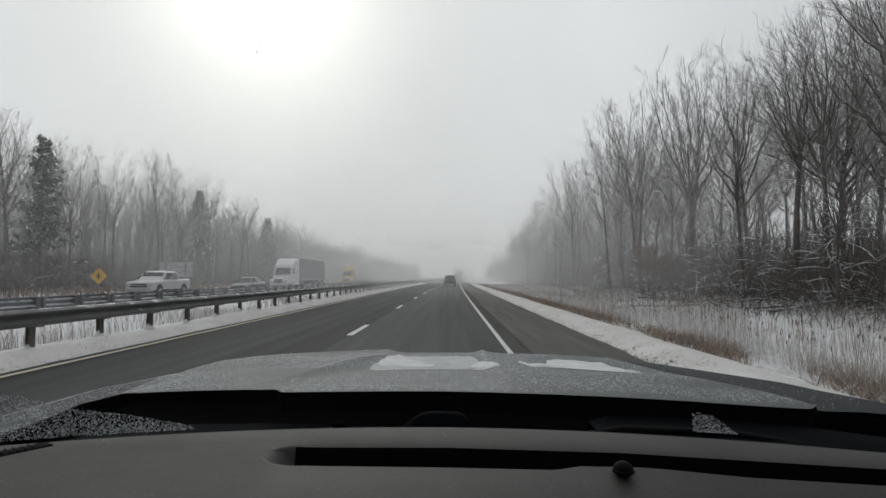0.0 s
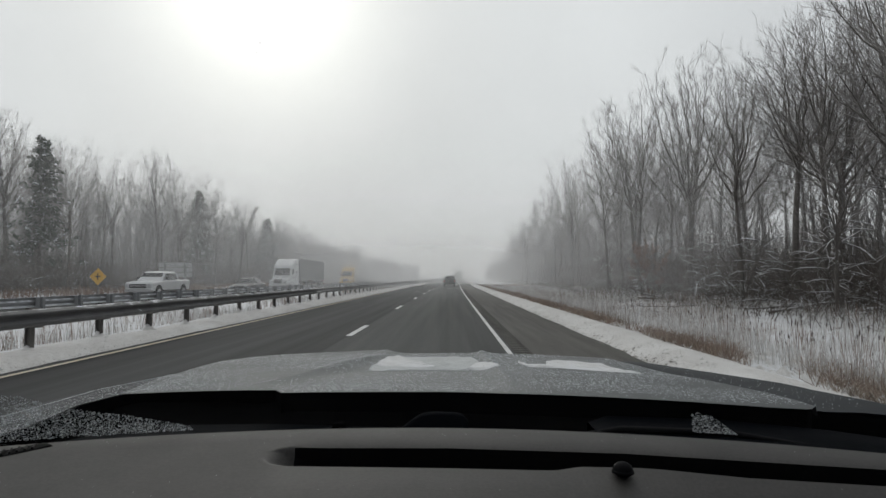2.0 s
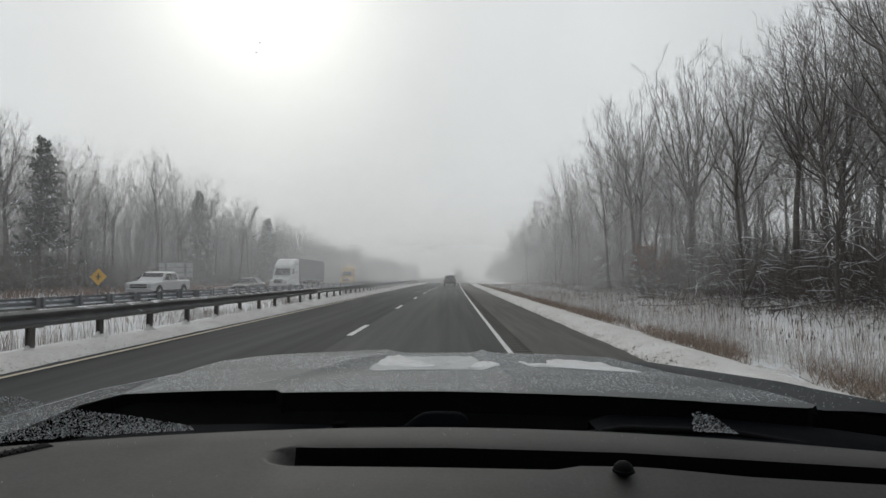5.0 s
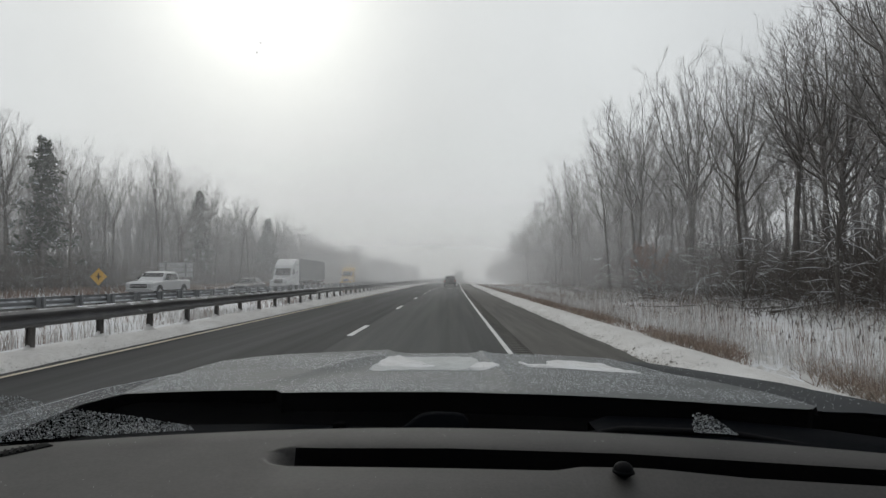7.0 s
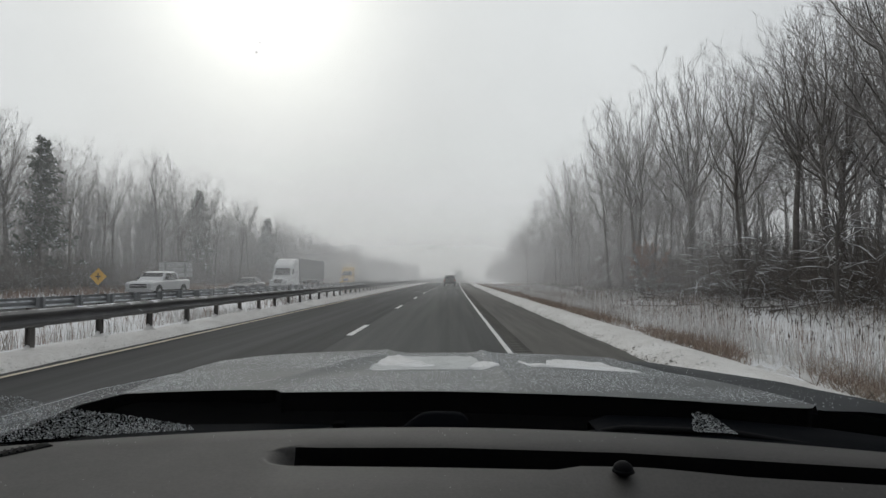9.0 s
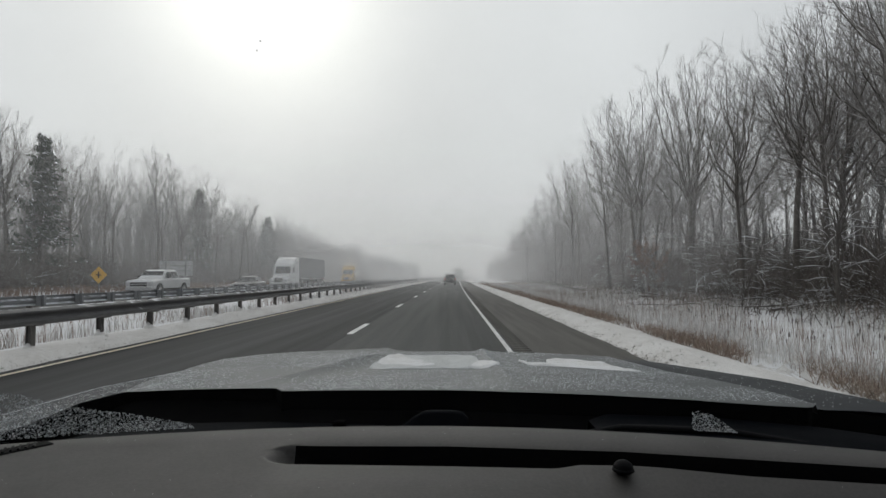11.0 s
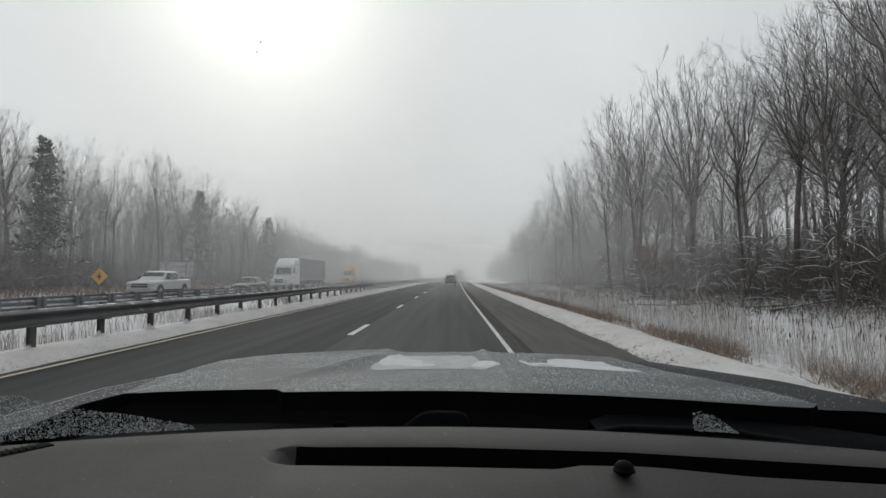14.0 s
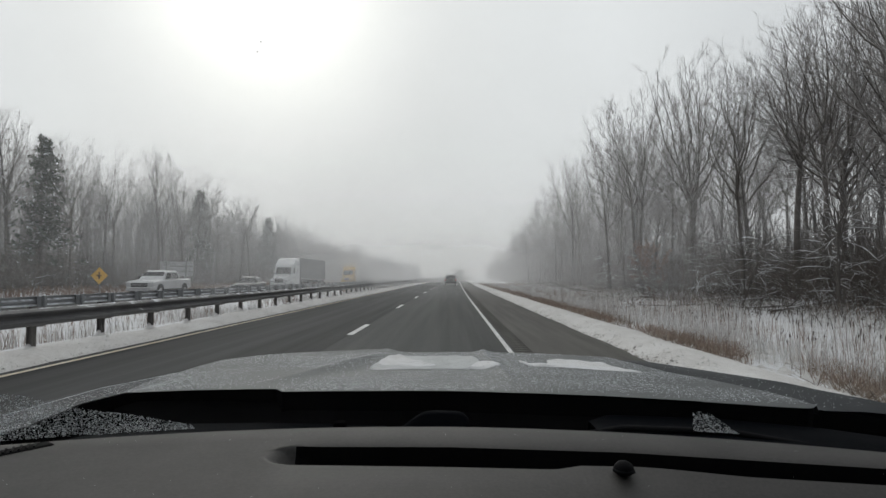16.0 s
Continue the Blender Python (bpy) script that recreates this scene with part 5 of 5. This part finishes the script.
def make_cowl():
    """Black trough between windscreen and bonnet."""
    v, f = [], []
    us = np.linspace(-0.82, 0.82, 60)
    rows = [0.0, 0.06, 0.25, 0.5, 0.75, 1.0]
    for t in rows:
        for x in us:
            y0, y1 = base_y(x) - 0.01, rear_y(min(0.72, max(-0.72, x))) + 0.03
            low = 0.0
            if x > 0.42:
                w = min(1.0, (x - 0.42) / 0.2)
                y1, low = y1 + (1.09 - 0.35 * (x - 0.56) - y1) * w, 0.14 * w
            elif x < -0.56:
                low = 0.05 * min(1.0, (-0.56 - x) / 0.08)
            y = y0 + (y1 - y0) * t
            dip = 0.030 * math.sin(math.pi * min(1, t * 1.0))
            v.append((x, y, 1.222 + 0.012 * t - dip - low * t - 0.05 * max(0, abs(x) - 0.6)))
    n = len(us)
    for j in range(len(rows) - 1):
        for i in range(n - 1):
            a = j * n + i
            f.append((a, a + 1, a + n + 1, a + n))
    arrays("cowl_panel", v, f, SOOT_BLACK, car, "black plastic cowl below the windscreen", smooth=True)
    bm = bmesh.new()                                      # low hump over the wiper's pivot, with a tail to one side
    hump = [(-0.23, 1.196), (-0.16, 1.2165), (-0.10, 1.2225), (-0.070, 1.229), (-0.052, 1.243), (-0.040, 1.2495), (-0.026, 1.2515), (0.006, 1.2510), (0.018, 1.2485), (0.026, 1.240), (0.028, 1.19)]
    lo, hi = [bm.verts.new((x, 0.815, z)) for x, z in hump], [bm.verts.new((x, 0.850, z - 0.003)) for x, z in hump]
    bm.faces.new(lo)
    for i in range(len(hump) - 1):
        bm.faces.new((lo[i], hi[i], hi[i + 1], lo[i + 1]))
    bmesh.ops.recalc_face_normals(bm, faces=bm.faces[:])
    part("wiper_pivot", bm, COWL_NAVY, car, "dark plastic hump over the wiper pivot", smooth=True)
    cv, cf = [], []
    cx = np.linspace(0.205, 0.66, 40)
    for x in cx:                                          # a moulded cover on the passenger's side
        y1 = float(np.interp(x, [0.205, 0.242, 0.403, 0.532, 0.607, 0.66], [0.862, 0.902, 0.880, 0.822, 0.764, 0.72]))
        y0 = min(y1 - 0.006, base_y(x) + 0.006)
        cv += [(x, y0, 1.226), (x, (y0 + y1) / 2, 1.231), (x, y1 - 0.006, 1.232), (x, y1, 1.230), (x, y1 + 0.001, 1.20)]
    for i in range(len(cx) - 1):
        for j in range(4):
            cf.append((5 * i + j, 5 * i + 5 + j, 5 * i + 6 + j, 5 * i + 1 + j))
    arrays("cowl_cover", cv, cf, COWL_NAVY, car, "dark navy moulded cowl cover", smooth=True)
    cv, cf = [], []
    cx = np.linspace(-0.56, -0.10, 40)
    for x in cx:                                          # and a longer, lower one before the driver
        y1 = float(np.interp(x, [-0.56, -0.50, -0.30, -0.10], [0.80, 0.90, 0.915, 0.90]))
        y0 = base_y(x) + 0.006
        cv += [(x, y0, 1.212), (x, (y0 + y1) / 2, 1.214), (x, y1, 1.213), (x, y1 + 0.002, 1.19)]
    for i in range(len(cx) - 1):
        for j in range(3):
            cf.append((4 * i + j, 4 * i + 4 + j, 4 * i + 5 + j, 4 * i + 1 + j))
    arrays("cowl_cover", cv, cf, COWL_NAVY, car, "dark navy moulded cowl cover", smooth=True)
    bm = bmesh.new()
    box(bm, (-0.178, 0.865, 1.212), (-0.160, 0.885, 1.226), 0.003, 2)
    part("washer_nozzle", bm, SOOT_BLACK, car)
    for name, pts, r in (("wiper_arm", [(0.0, 0.835, 1.226), (-0.12, 0.842, 1.214), (-0.42, 0.79, 1.208)], 0.005),
                         ("wiper_arm", [(0.50, 0.745, 1.222), (0.38, 0.79, 1.234), (0.24, 0.81, 1.234), (0.19, 0.82, 1.222)], 0.005)):
        V, F = [], []
        tube(V, F, [np.array(p) for p in pts], [r] * len(pts), 6)
        arrays(name, V, F, BLACK_PLASTIC, car, smooth=True)


DASH_Z = 1.245
SLOT_NEAR = [(-0.25, 0.640), (-0.206, 0.640), (-0.200, 0.628), (-0.188, 0.621), (0.0, 0.616), (0.11, 0.610), (0.138, 0.622), (0.195, 0.620), (0.225, 0.614), (0.262, 0.602), (0.30, 0.590), (0.50, 0.555), (0.75, 0.50)]
SLOT_FAR = [(-0.25, 0.664), (-0.206, 0.664), (-0.200, 0.676), (-0.18, 0.684), (0.0, 0.685), (0.2, 0.667), (0.50, 0.607), (0.75, 0.545)]


def make_dash():
    us = np.concatenate([np.linspace(-0.85, -0.26, 14), np.linspace(-0.25, 0.32, 70), np.linspace(0.34, 0.85, 16)])
    rows = []
    for x in us:
        near, far, end = np.interp(x, *zip(*SLOT_NEAR)), np.interp(x, *zip(*SLOT_FAR)), base_y(x) - 0.004
        mid = 0.655 - 0.11 * (x / 0.52) ** 2
        if x < -0.25:
            near, far = mid - 0.02, mid + 0.02
        sink = min(1.0, max(0.0, (x + 0.208) / 0.055))
        sink = sink * sink * (3 - 2 * sink)
        d = 0.05 * sink
        drop = 0.05 * (x / 0.8) ** 2 if abs(x) > 0.45 else 0.0
        z = DASH_Z - 0.0
        lip, up = 0.003 * sink, 0.001 * sink
        rows.append([(x, 0.10, z - 0.32), (x, 0.16, z - 0.10), (x, 0.24, z - 0.025), (x, 0.36, z - 0.004), (x, 0.50, z) if near > 0.52 else (x, near - 0.03, z),
                     (x, near - 0.006, z + 0.0), (x, near, z - lip), (x, near + 0.002, z - 0.6 * d), (x, near + 0.008, z - d), (x, far - 0.006, z - d),
                     (x, far - 0.001, z - 0.5 * d), (x, far, z - lip * 0.5), (x, far + 0.006, z + up), (x, (far + end) / 2, z), (x, end - 0.003, z), (x, end, z - 0.001), (x, end + 0.001, z - 0.004), (x, end + 0.003, z - 0.05)])
    for r in rows:                                         # the passenger's side falls away towards the cabin
        w = min(2.2, max(0.0, (r[0][0] + 0.05) / 0.35))
        for j in range(5):
            x, y, z = r[j]
            r[j] = (x, y, z - 0.50 * w * max(0.0, r[5][1] - y))
    n, k = len(rows), len(rows[0])
    v = [p for r in rows for p in r]
    slot, rest = [], []
    for i in range(n - 1):
        for j in range(k - 1):
            q = (i * k + j, (i + 1) * k + j, (i + 1) * k + j + 1, i * k + j + 1)
            (slot if 6 <= j <= 10 and rows[i][0][0] > (-0.174 if j < 9 else -0.192) else rest).append(q)
    dash = arrays("dashboard", v, rest, DASH, car, "matt brown-grey moulded dashboard top", smooth=True)
    arrays("defroster_slot", v, slot, VENT_BLACK, dash, "long black defroster slot", smooth=False)
    bm = bmesh.new()
    cyl(bm, (0, 0, 0), (0, 0, 0.003), 0.0124, 0.0115, 28)
    bmesh.ops.create_uvsphere(bm, u_segments=28, v_segments=14, radius=0.0108, matrix=Matrix.Translation((0, 0, 0.003)) @ Matrix.Diagonal((1, 1, 0.8, 1)))
    knob = part("light_sensor", bm, BLACK_PLASTIC, dash, "small black dome of a light sensor", smooth=True)
    knob.location = (0.179, 0.600, DASH_Z)
    knob.scale = (0.93, 0.93, 0.93)
    bm = bmesh.new()
    box(bm, (-0.19, -0.012, -0.006), (0.012, 0.012, 0.0015), 0.003, 2, Matrix.Translation((-0.490, 0.680, DASH_Z)) @ Matrix.Rotation(radians(55), 4, "Z"))
    grille = part("corner_grille", bm, VENT_BLACK, dash, "narrow ribbed black grille in the dashboard's corner")
    for i in range(24):
        bm = bmesh.new()
        box(bm, (-0.0012, -0.010, 0), (0.0012, 0.010, 0.0022), 0.0006, 1)
        rib = part("rib", bm, BLACK_PLASTIC, grille)
        rib.matrix_basis = Matrix.Translation((-0.490, 0.680, DASH_Z + 0.001)) @ Matrix.Rotation(radians(55), 4, "Z") @ pose(-0.005 - 0.0075 * i, 0, 0, 0, 0, -25)


def glass_point(x, t):
    """A place on the windscreen: t = 0 at its foot, 1 at its top."""
    y0 = base_y(x) + 0.012
    return Vector((x, y0 - 0.80 * t + 0.05 * t * (x / 0.6) ** 2, 1.232 + 0.47 * t + 0.03 * math.sin(math.pi * t)))


def make_windscreen():
    v, f = [], []
    us, ts = np.linspace(-0.78, 0.78, 41), np.linspace(0, 1, 21)
    for t in ts:
        for x in us:
            v.append(glass_point(x, t))
    n = len(us)
    for j in range(len(ts) - 1):
        for i in range(n - 1):
            a = j * n + i
            f.append((a, a + 1, a + n + 1, a + n))
    w = arrays("windscreen", v, f, GLASS, car, "clear curved windscreen", smooth=True)
    w.visible_shadow = False
    for x, t in ((-0.098, 0.638), (-0.0945, 0.6445)):
        bm = bmesh.new()
        bmesh.ops.create_icosphere(bm, subdivisions=1, radius=0.00045, matrix=Matrix.Translation(glass_point(x, t) + Vector((0, 0.002, 0.001))))
        part("dirt_speck", bm, SPECK, w)


def make_shell():
    """The rest of the car: roof, rear, sides, nose and wheels."""
    bm = bmesh.new()
    box(bm, (-0.78, -2.0, 1.715), (0.78, -0.02, 1.76), 0.02, 2)
    part("roof", bm, CAR_GREY, car)
    bm = bmesh.new()
    box(bm, (-0.74, -1.95, 1.702), (0.74, -0.04, 1.713))
    part("headliner", bm, LINER, car)
    bm = outline(bmesh.new(), [(-2.75, 0.42), (-2.78, 1.0), (-2.70, 1.15), (-2.05, 1.72), (-1.96, 1.72), (-2.0, 0.42)], -0.80, 0.80, 0.03)
    part("tailgate", bm, CAR_GREY, car)
    bm = bmesh.new()
    box(bm, (-0.82, -1.95, 0.34), (0.82, 0.62, 0.40))
    part("cabin_floor", bm, LINER, car)
    bm = bmesh.new()
    box(bm, (-0.80, 0.62, 0.36), (0.80, 0.66, 1.16))
    part("bulkhead", bm, LINER, car)
    bm = outline(bmesh.new(), [(1.90, 0.35), (1.90, 1.06), (2.12, 1.02), (2.22, 0.85), (2.24, 0.45), (2.15, 0.35)], -0.88, 0.88, 0.03)
    nose = part("front_bumper", bm, CAR_GREY, car)
    bm = bmesh.new()
    for k in range(4):
        box(bm, (-0.45, 2.19, 0.62 + 0.07 * k), (0.45, 2.25, 0.66 + 0.07 * k), 0.008, 1)
    part("grille", bm, BLACK_PLASTIC, nose)
    for s in (-1, 1):
        bm = bmesh.new()
        box(bm, (s * 0.68 - 0.15, 2.10, 0.82), (s * 0.68 + 0.15, 2.225, 0.96), 0.03)
        part("head_lamp", bm, LAMP_LENS, nose)
        bm = outline(bmesh.new(), [(-2.72, 0.40), (-2.74, 1.10), (0.45, 1.19), (0.55, 1.19), (2.05, 0.90), (2.15, 0.42), (1.78, 0.36), (1.72, 0.62), (1.45, 0.76), (1.18, 0.62), (1.12, 0.34),
                                   (-1.38, 0.34), (-1.44, 0.62), (-1.72, 0.76), (-2.0, 0.62), (-2.06, 0.36)], s * 0.86, s * 0.92)
        part("body_side", bm, CAR_GREY, car)
        V, F = [], []
        tube(V, F, [np.array((s * 0.85, 0.50, 1.18)), np.array((s * 0.78, 0.0, 1.71))], [0.035, 0.03], 8)
        arrays("pillar", V, F, LINER, car)
        V, F = [], []
        tube(V, F, [np.array((s * 0.86, -0.95, 1.16)), np.array((s * 0.78, -0.95, 1.72))], [0.04, 0.035], 8)
        arrays("pillar", V, F, LINER, car)
        bm = outline(bmesh.new(), [(-1.9, 1.17), (-1.9, 1.60), (-1.75, 1.70), (-0.05, 1.70), (0.42, 1.22), (0.42, 1.17)], s * 0.80 - 0.003, s * 0.80 + 0.003)
        # on the right only: an unseen opaque pane, added to keep skylight off the dashboard
        if s > 0:
            part("side_window", bm, DARK_GLASS, car, "unseen opaque side pane added to dim the dashboard")
        for y in (1.45, -1.72):
            wheel(car, s * 0.79, y, 0.35, 0.22)


make_hood()
make_fenders()
make_cowl()
make_dash()
make_windscreen()
make_shell()


def droplets(name, label, count, place, r0, r1, seed, flat=0.6):
    """Frozen drops as small low domes on the bonnet and fenders."""
    rs = np.random.RandomState(seed)
    V, F = [], []
    for _ in range(count):
        x, y, z = place(rs)
        r = r0 + (r1 - r0) * rs.rand() ** 2
        i = len(V)
        for k in range(6):
            a = k * math.pi / 3 + rs.uniform(-0.2, 0.2)
            V.append((x + r * math.cos(a), y + r * math.sin(a), z - 0.0004))
        V.append((x, y, z + r * flat))
        F += [(i + k, i + (k + 1) % 6, i + 6) for k in range(6)]
    return tagged(arrays(name, V, F, ICE), label, "ice", kind="stuff")


def on_hood(rs):
    while True:
        x, y = rs.uniform(-0.69, 0.56), rs.uniform(0.88, 1.95)
        if y > rear_y(x) + 0.015 and y < 1.93 - 0.3 * (x / 0.8) ** 2 and x < hood_side(y) - 0.005:
            if noise.noise((x * 4, y * 4, 2.0)) > -0.5 + rs.rand() * 0.8:
                return x, y, hood_z(x, y)


def on_fender(s):
    def place(rs):
        y, q = rs.uniform(1.06 if s > 0 else 0.90, 1.7), rs.uniform(1.2, 2.9)
        k = int(q)
        x = FENDER_X[k] + (FENDER_X[k + 1] - FENDER_X[k]) * (q - k)
        z = fender_top(s, k, x, y) * (1 - q + k) + fender_top(s, k + 1, x, y) * (q - k)
        return s * x * fender_slim(s, y), y, z
    return place


droplets("frozen_droplets", "frozen droplets and salt grains on the grey bonnet", 24000, on_hood, 0.0007, 0.0020, 1)
droplets("frozen_droplets", "frozen droplets on the grey fender", 2800, on_fender(-1), 0.0008, 0.0021, 4)
droplets("frozen_droplets", "scattered frozen droplets on the fender with darkened paint", 260, on_fender(1), 0.0008, 0.0019, 6)


def hood_snow(label, xs, near, far, seed, material=None, rag=1.0, thick=0.004):
    """A thin, ragged sheet of snow lying on the bonnet between a near and a far edge."""
    v, f = [], []
    nx, ny = 64, 10
    for i in range(nx + 1):
        x = xs[0] + (xs[-1] - xs[0]) * i / nx
        lo, hi = float(np.interp(x, xs, near)), float(np.interp(x, xs, far))
        lo += rag * (0.035 * noise.noise((x * 18, seed, 0)) + 0.02 * noise.noise((x * 60, seed, 0)))
        hi += rag * 0.03 * noise.noise((x * 14, seed, 4))
        for j in range(ny + 1):
            y = lo + max(0.0, hi - lo) * j / ny
            edge = min(j, ny - j, i, nx - i)
            v.append((x, y, hood_z(x, y) + (thick + thick * noise.noise((x * 30, y * 30, 1)) if edge else -0.001)))
    for i in range(nx):
        for j in range(ny):
            a = i * (ny + 1) + j
            f.append((a, a + ny + 1, a + ny + 2, a + 1))
    tagged(arrays("snow_patch", v, f, material or SNOW, smooth=True), label, "snow")


def frost_seam():
    """Frost caught in the gap along the fender."""
    V, F = [], []
    ys = np.linspace(1.02, 1.66, 40)
    pts = [np.array((-0.80 * (1 - 0.38 * max(0.0, y - 1.30)), y, float(np.interp(y, [1.0, 1.14, 1.37, 1.8], [1.198, 1.195, 1.190, 1.186])) + 0.001 * noise.noise((y * 40, 0, 0)))) for y in ys]
    tube(V, F, pts, [0.0015 * (0.6 + abs(noise.noise((y * 25, 3, 0)))) for y in ys], 5)
    tagged(arrays("frost_seam", V, F, ICE), "thin white line of frost along the fender's edge", "ice")


frost_seam()
hood_snow("thin frosted film of snow on the bonnet's sunken panel", [-0.215, -0.185, -0.15, 0.0, 0.062, 0.085], [1.49, 1.485, 1.485, 1.488, 1.49, 1.54], [1.53, 1.66, 1.75, 1.76, 1.75, 1.56], 3, FROST, 0.12, 0.003)
hood_snow("drift of snow at the end of the bonnet's sunken panel", [-0.20, -0.185, -0.155, -0.12, -0.085, -0.04], [1.56, 1.525, 1.515, 1.51, 1.51, 1.515], [1.58, 1.70, 1.775, 1.66, 1.60, 1.53], 1, None, 0.4)
hood_snow("small wedge of snow beside the sunken panel of the bonnet", [0.045, 0.075, 0.086, 0.105, 0.124], [1.495, 1.465, 1.455, 1.445, 1.44], [1.505, 1.59, 1.605, 1.53, 1.45], 5, None, 0.25)
hood_snow("thin line of snow along the crease of the bonnet's sunken panel", [-0.205, -0.1, 0.0, 0.05], [1.474, 1.476, 1.478, 1.478], [1.486, 1.486, 1.486, 1.484], 8, None, 0.12, 0.002)
hood_snow("long wedge of snow on the side of the bonnet", [0.19, 0.212, 0.262, 0.275, 0.30, 0.36, 0.42, 0.44, 0.466], [1.60, 1.50, 1.49, 1.488, 1.485, 1.453, 1.42, 1.41, 1.395], [1.62, 1.565, 1.555, 1.655, 1.665, 1.68, 1.60, 1.45, 1.40], 2, None, 0.2)


def glass_frost(name, label, count, place, seed, size):
    """Ice grains frozen to the foot of the windscreen."""
    rs = np.random.RandomState(seed)
    V, F = [], []
    for _ in range(count):
        x, t = place(rs)
        p = glass_point(x, t) + Vector((0, 0.0015, 0.0015))
        r = size * rs.uniform(0.5, 1.4)
        i = len(V)
        for _k in range(4):
            V.append(p + Vector(rs.normal(size=3)) * r)
        F += [(i, i + 1, i + 2), (i, i + 2, i + 3), (i, i + 3, i + 1), (i + 1, i + 3, i + 2)]
    tagged(arrays(name, V, F, ICE), label, "ice", kind="stuff")


def left_frost(rs):
    while True:
        x = -0.66 + 0.33 * rs.rand() ** 0.9
        top = float(np.interp(x, [-0.66, -0.5, -0.46, -0.44, -0.39, -0.33], [0.20, 0.165, 0.15, 0.118, 0.09, 0.045]))
        t = 0.03 + rs.rand() * 0.16
        if t < top and rs.rand() < 1.1 - 0.5 * t / 0.16:
            return x, t


def right_frost(rs):
    t = rs.rand() ** 1.6 * (1.0 if rs.rand() < 0.8 else 1.15)
    return 0.3015 - 0.017 * t + (0.049 - 0.028 * t) * rs.rand(), 0.038 + 0.053 * t


glass_frost("frost", "crust of ice grains in the windscreen's corner", 9500, left_frost, 2, 0.00055)
glass_frost("frost", "small patch of ice grains at the windscreen's foot", 900, right_frost, 3, 0.00048)


def dash_dust():
    """Crumbs of dust lying on the dashboard."""
    rs = np.random.RandomState(9)
    V, F = [], []
    for _ in range(170):
        x = rs.uniform(-0.5, 0.5)
        lo, hi = (0.42, 0.60) if rs.rand() < 0.6 else (float(np.interp(x, *zip(*SLOT_FAR))) + 0.012, base_y(x) - 0.012)
        y, r = rs.uniform(lo, hi), rs.uniform(0.0002, 0.0006)
        z = DASH_Z - 0.50 * min(2.2, max(0.0, (x + 0.05) / 0.35)) * max(0.0, float(np.interp(x, *zip(*SLOT_NEAR))) - 0.006 - y)
        i = len(V)
        V += [(x - r, y, z), (x, y - r, z), (x + r, y, z), (x, y + r, z), (x, y, z + r * 0.8)]
        F += [(i, i + 1, i + 4), (i + 1, i + 2, i + 4), (i + 2, i + 3, i + 4), (i + 3, i, i + 4)]
    tagged(arrays("dust", V, F, FROST), "scattered pale crumbs of dust on the dashboard", "dust", kind="stuff")


dash_dust()
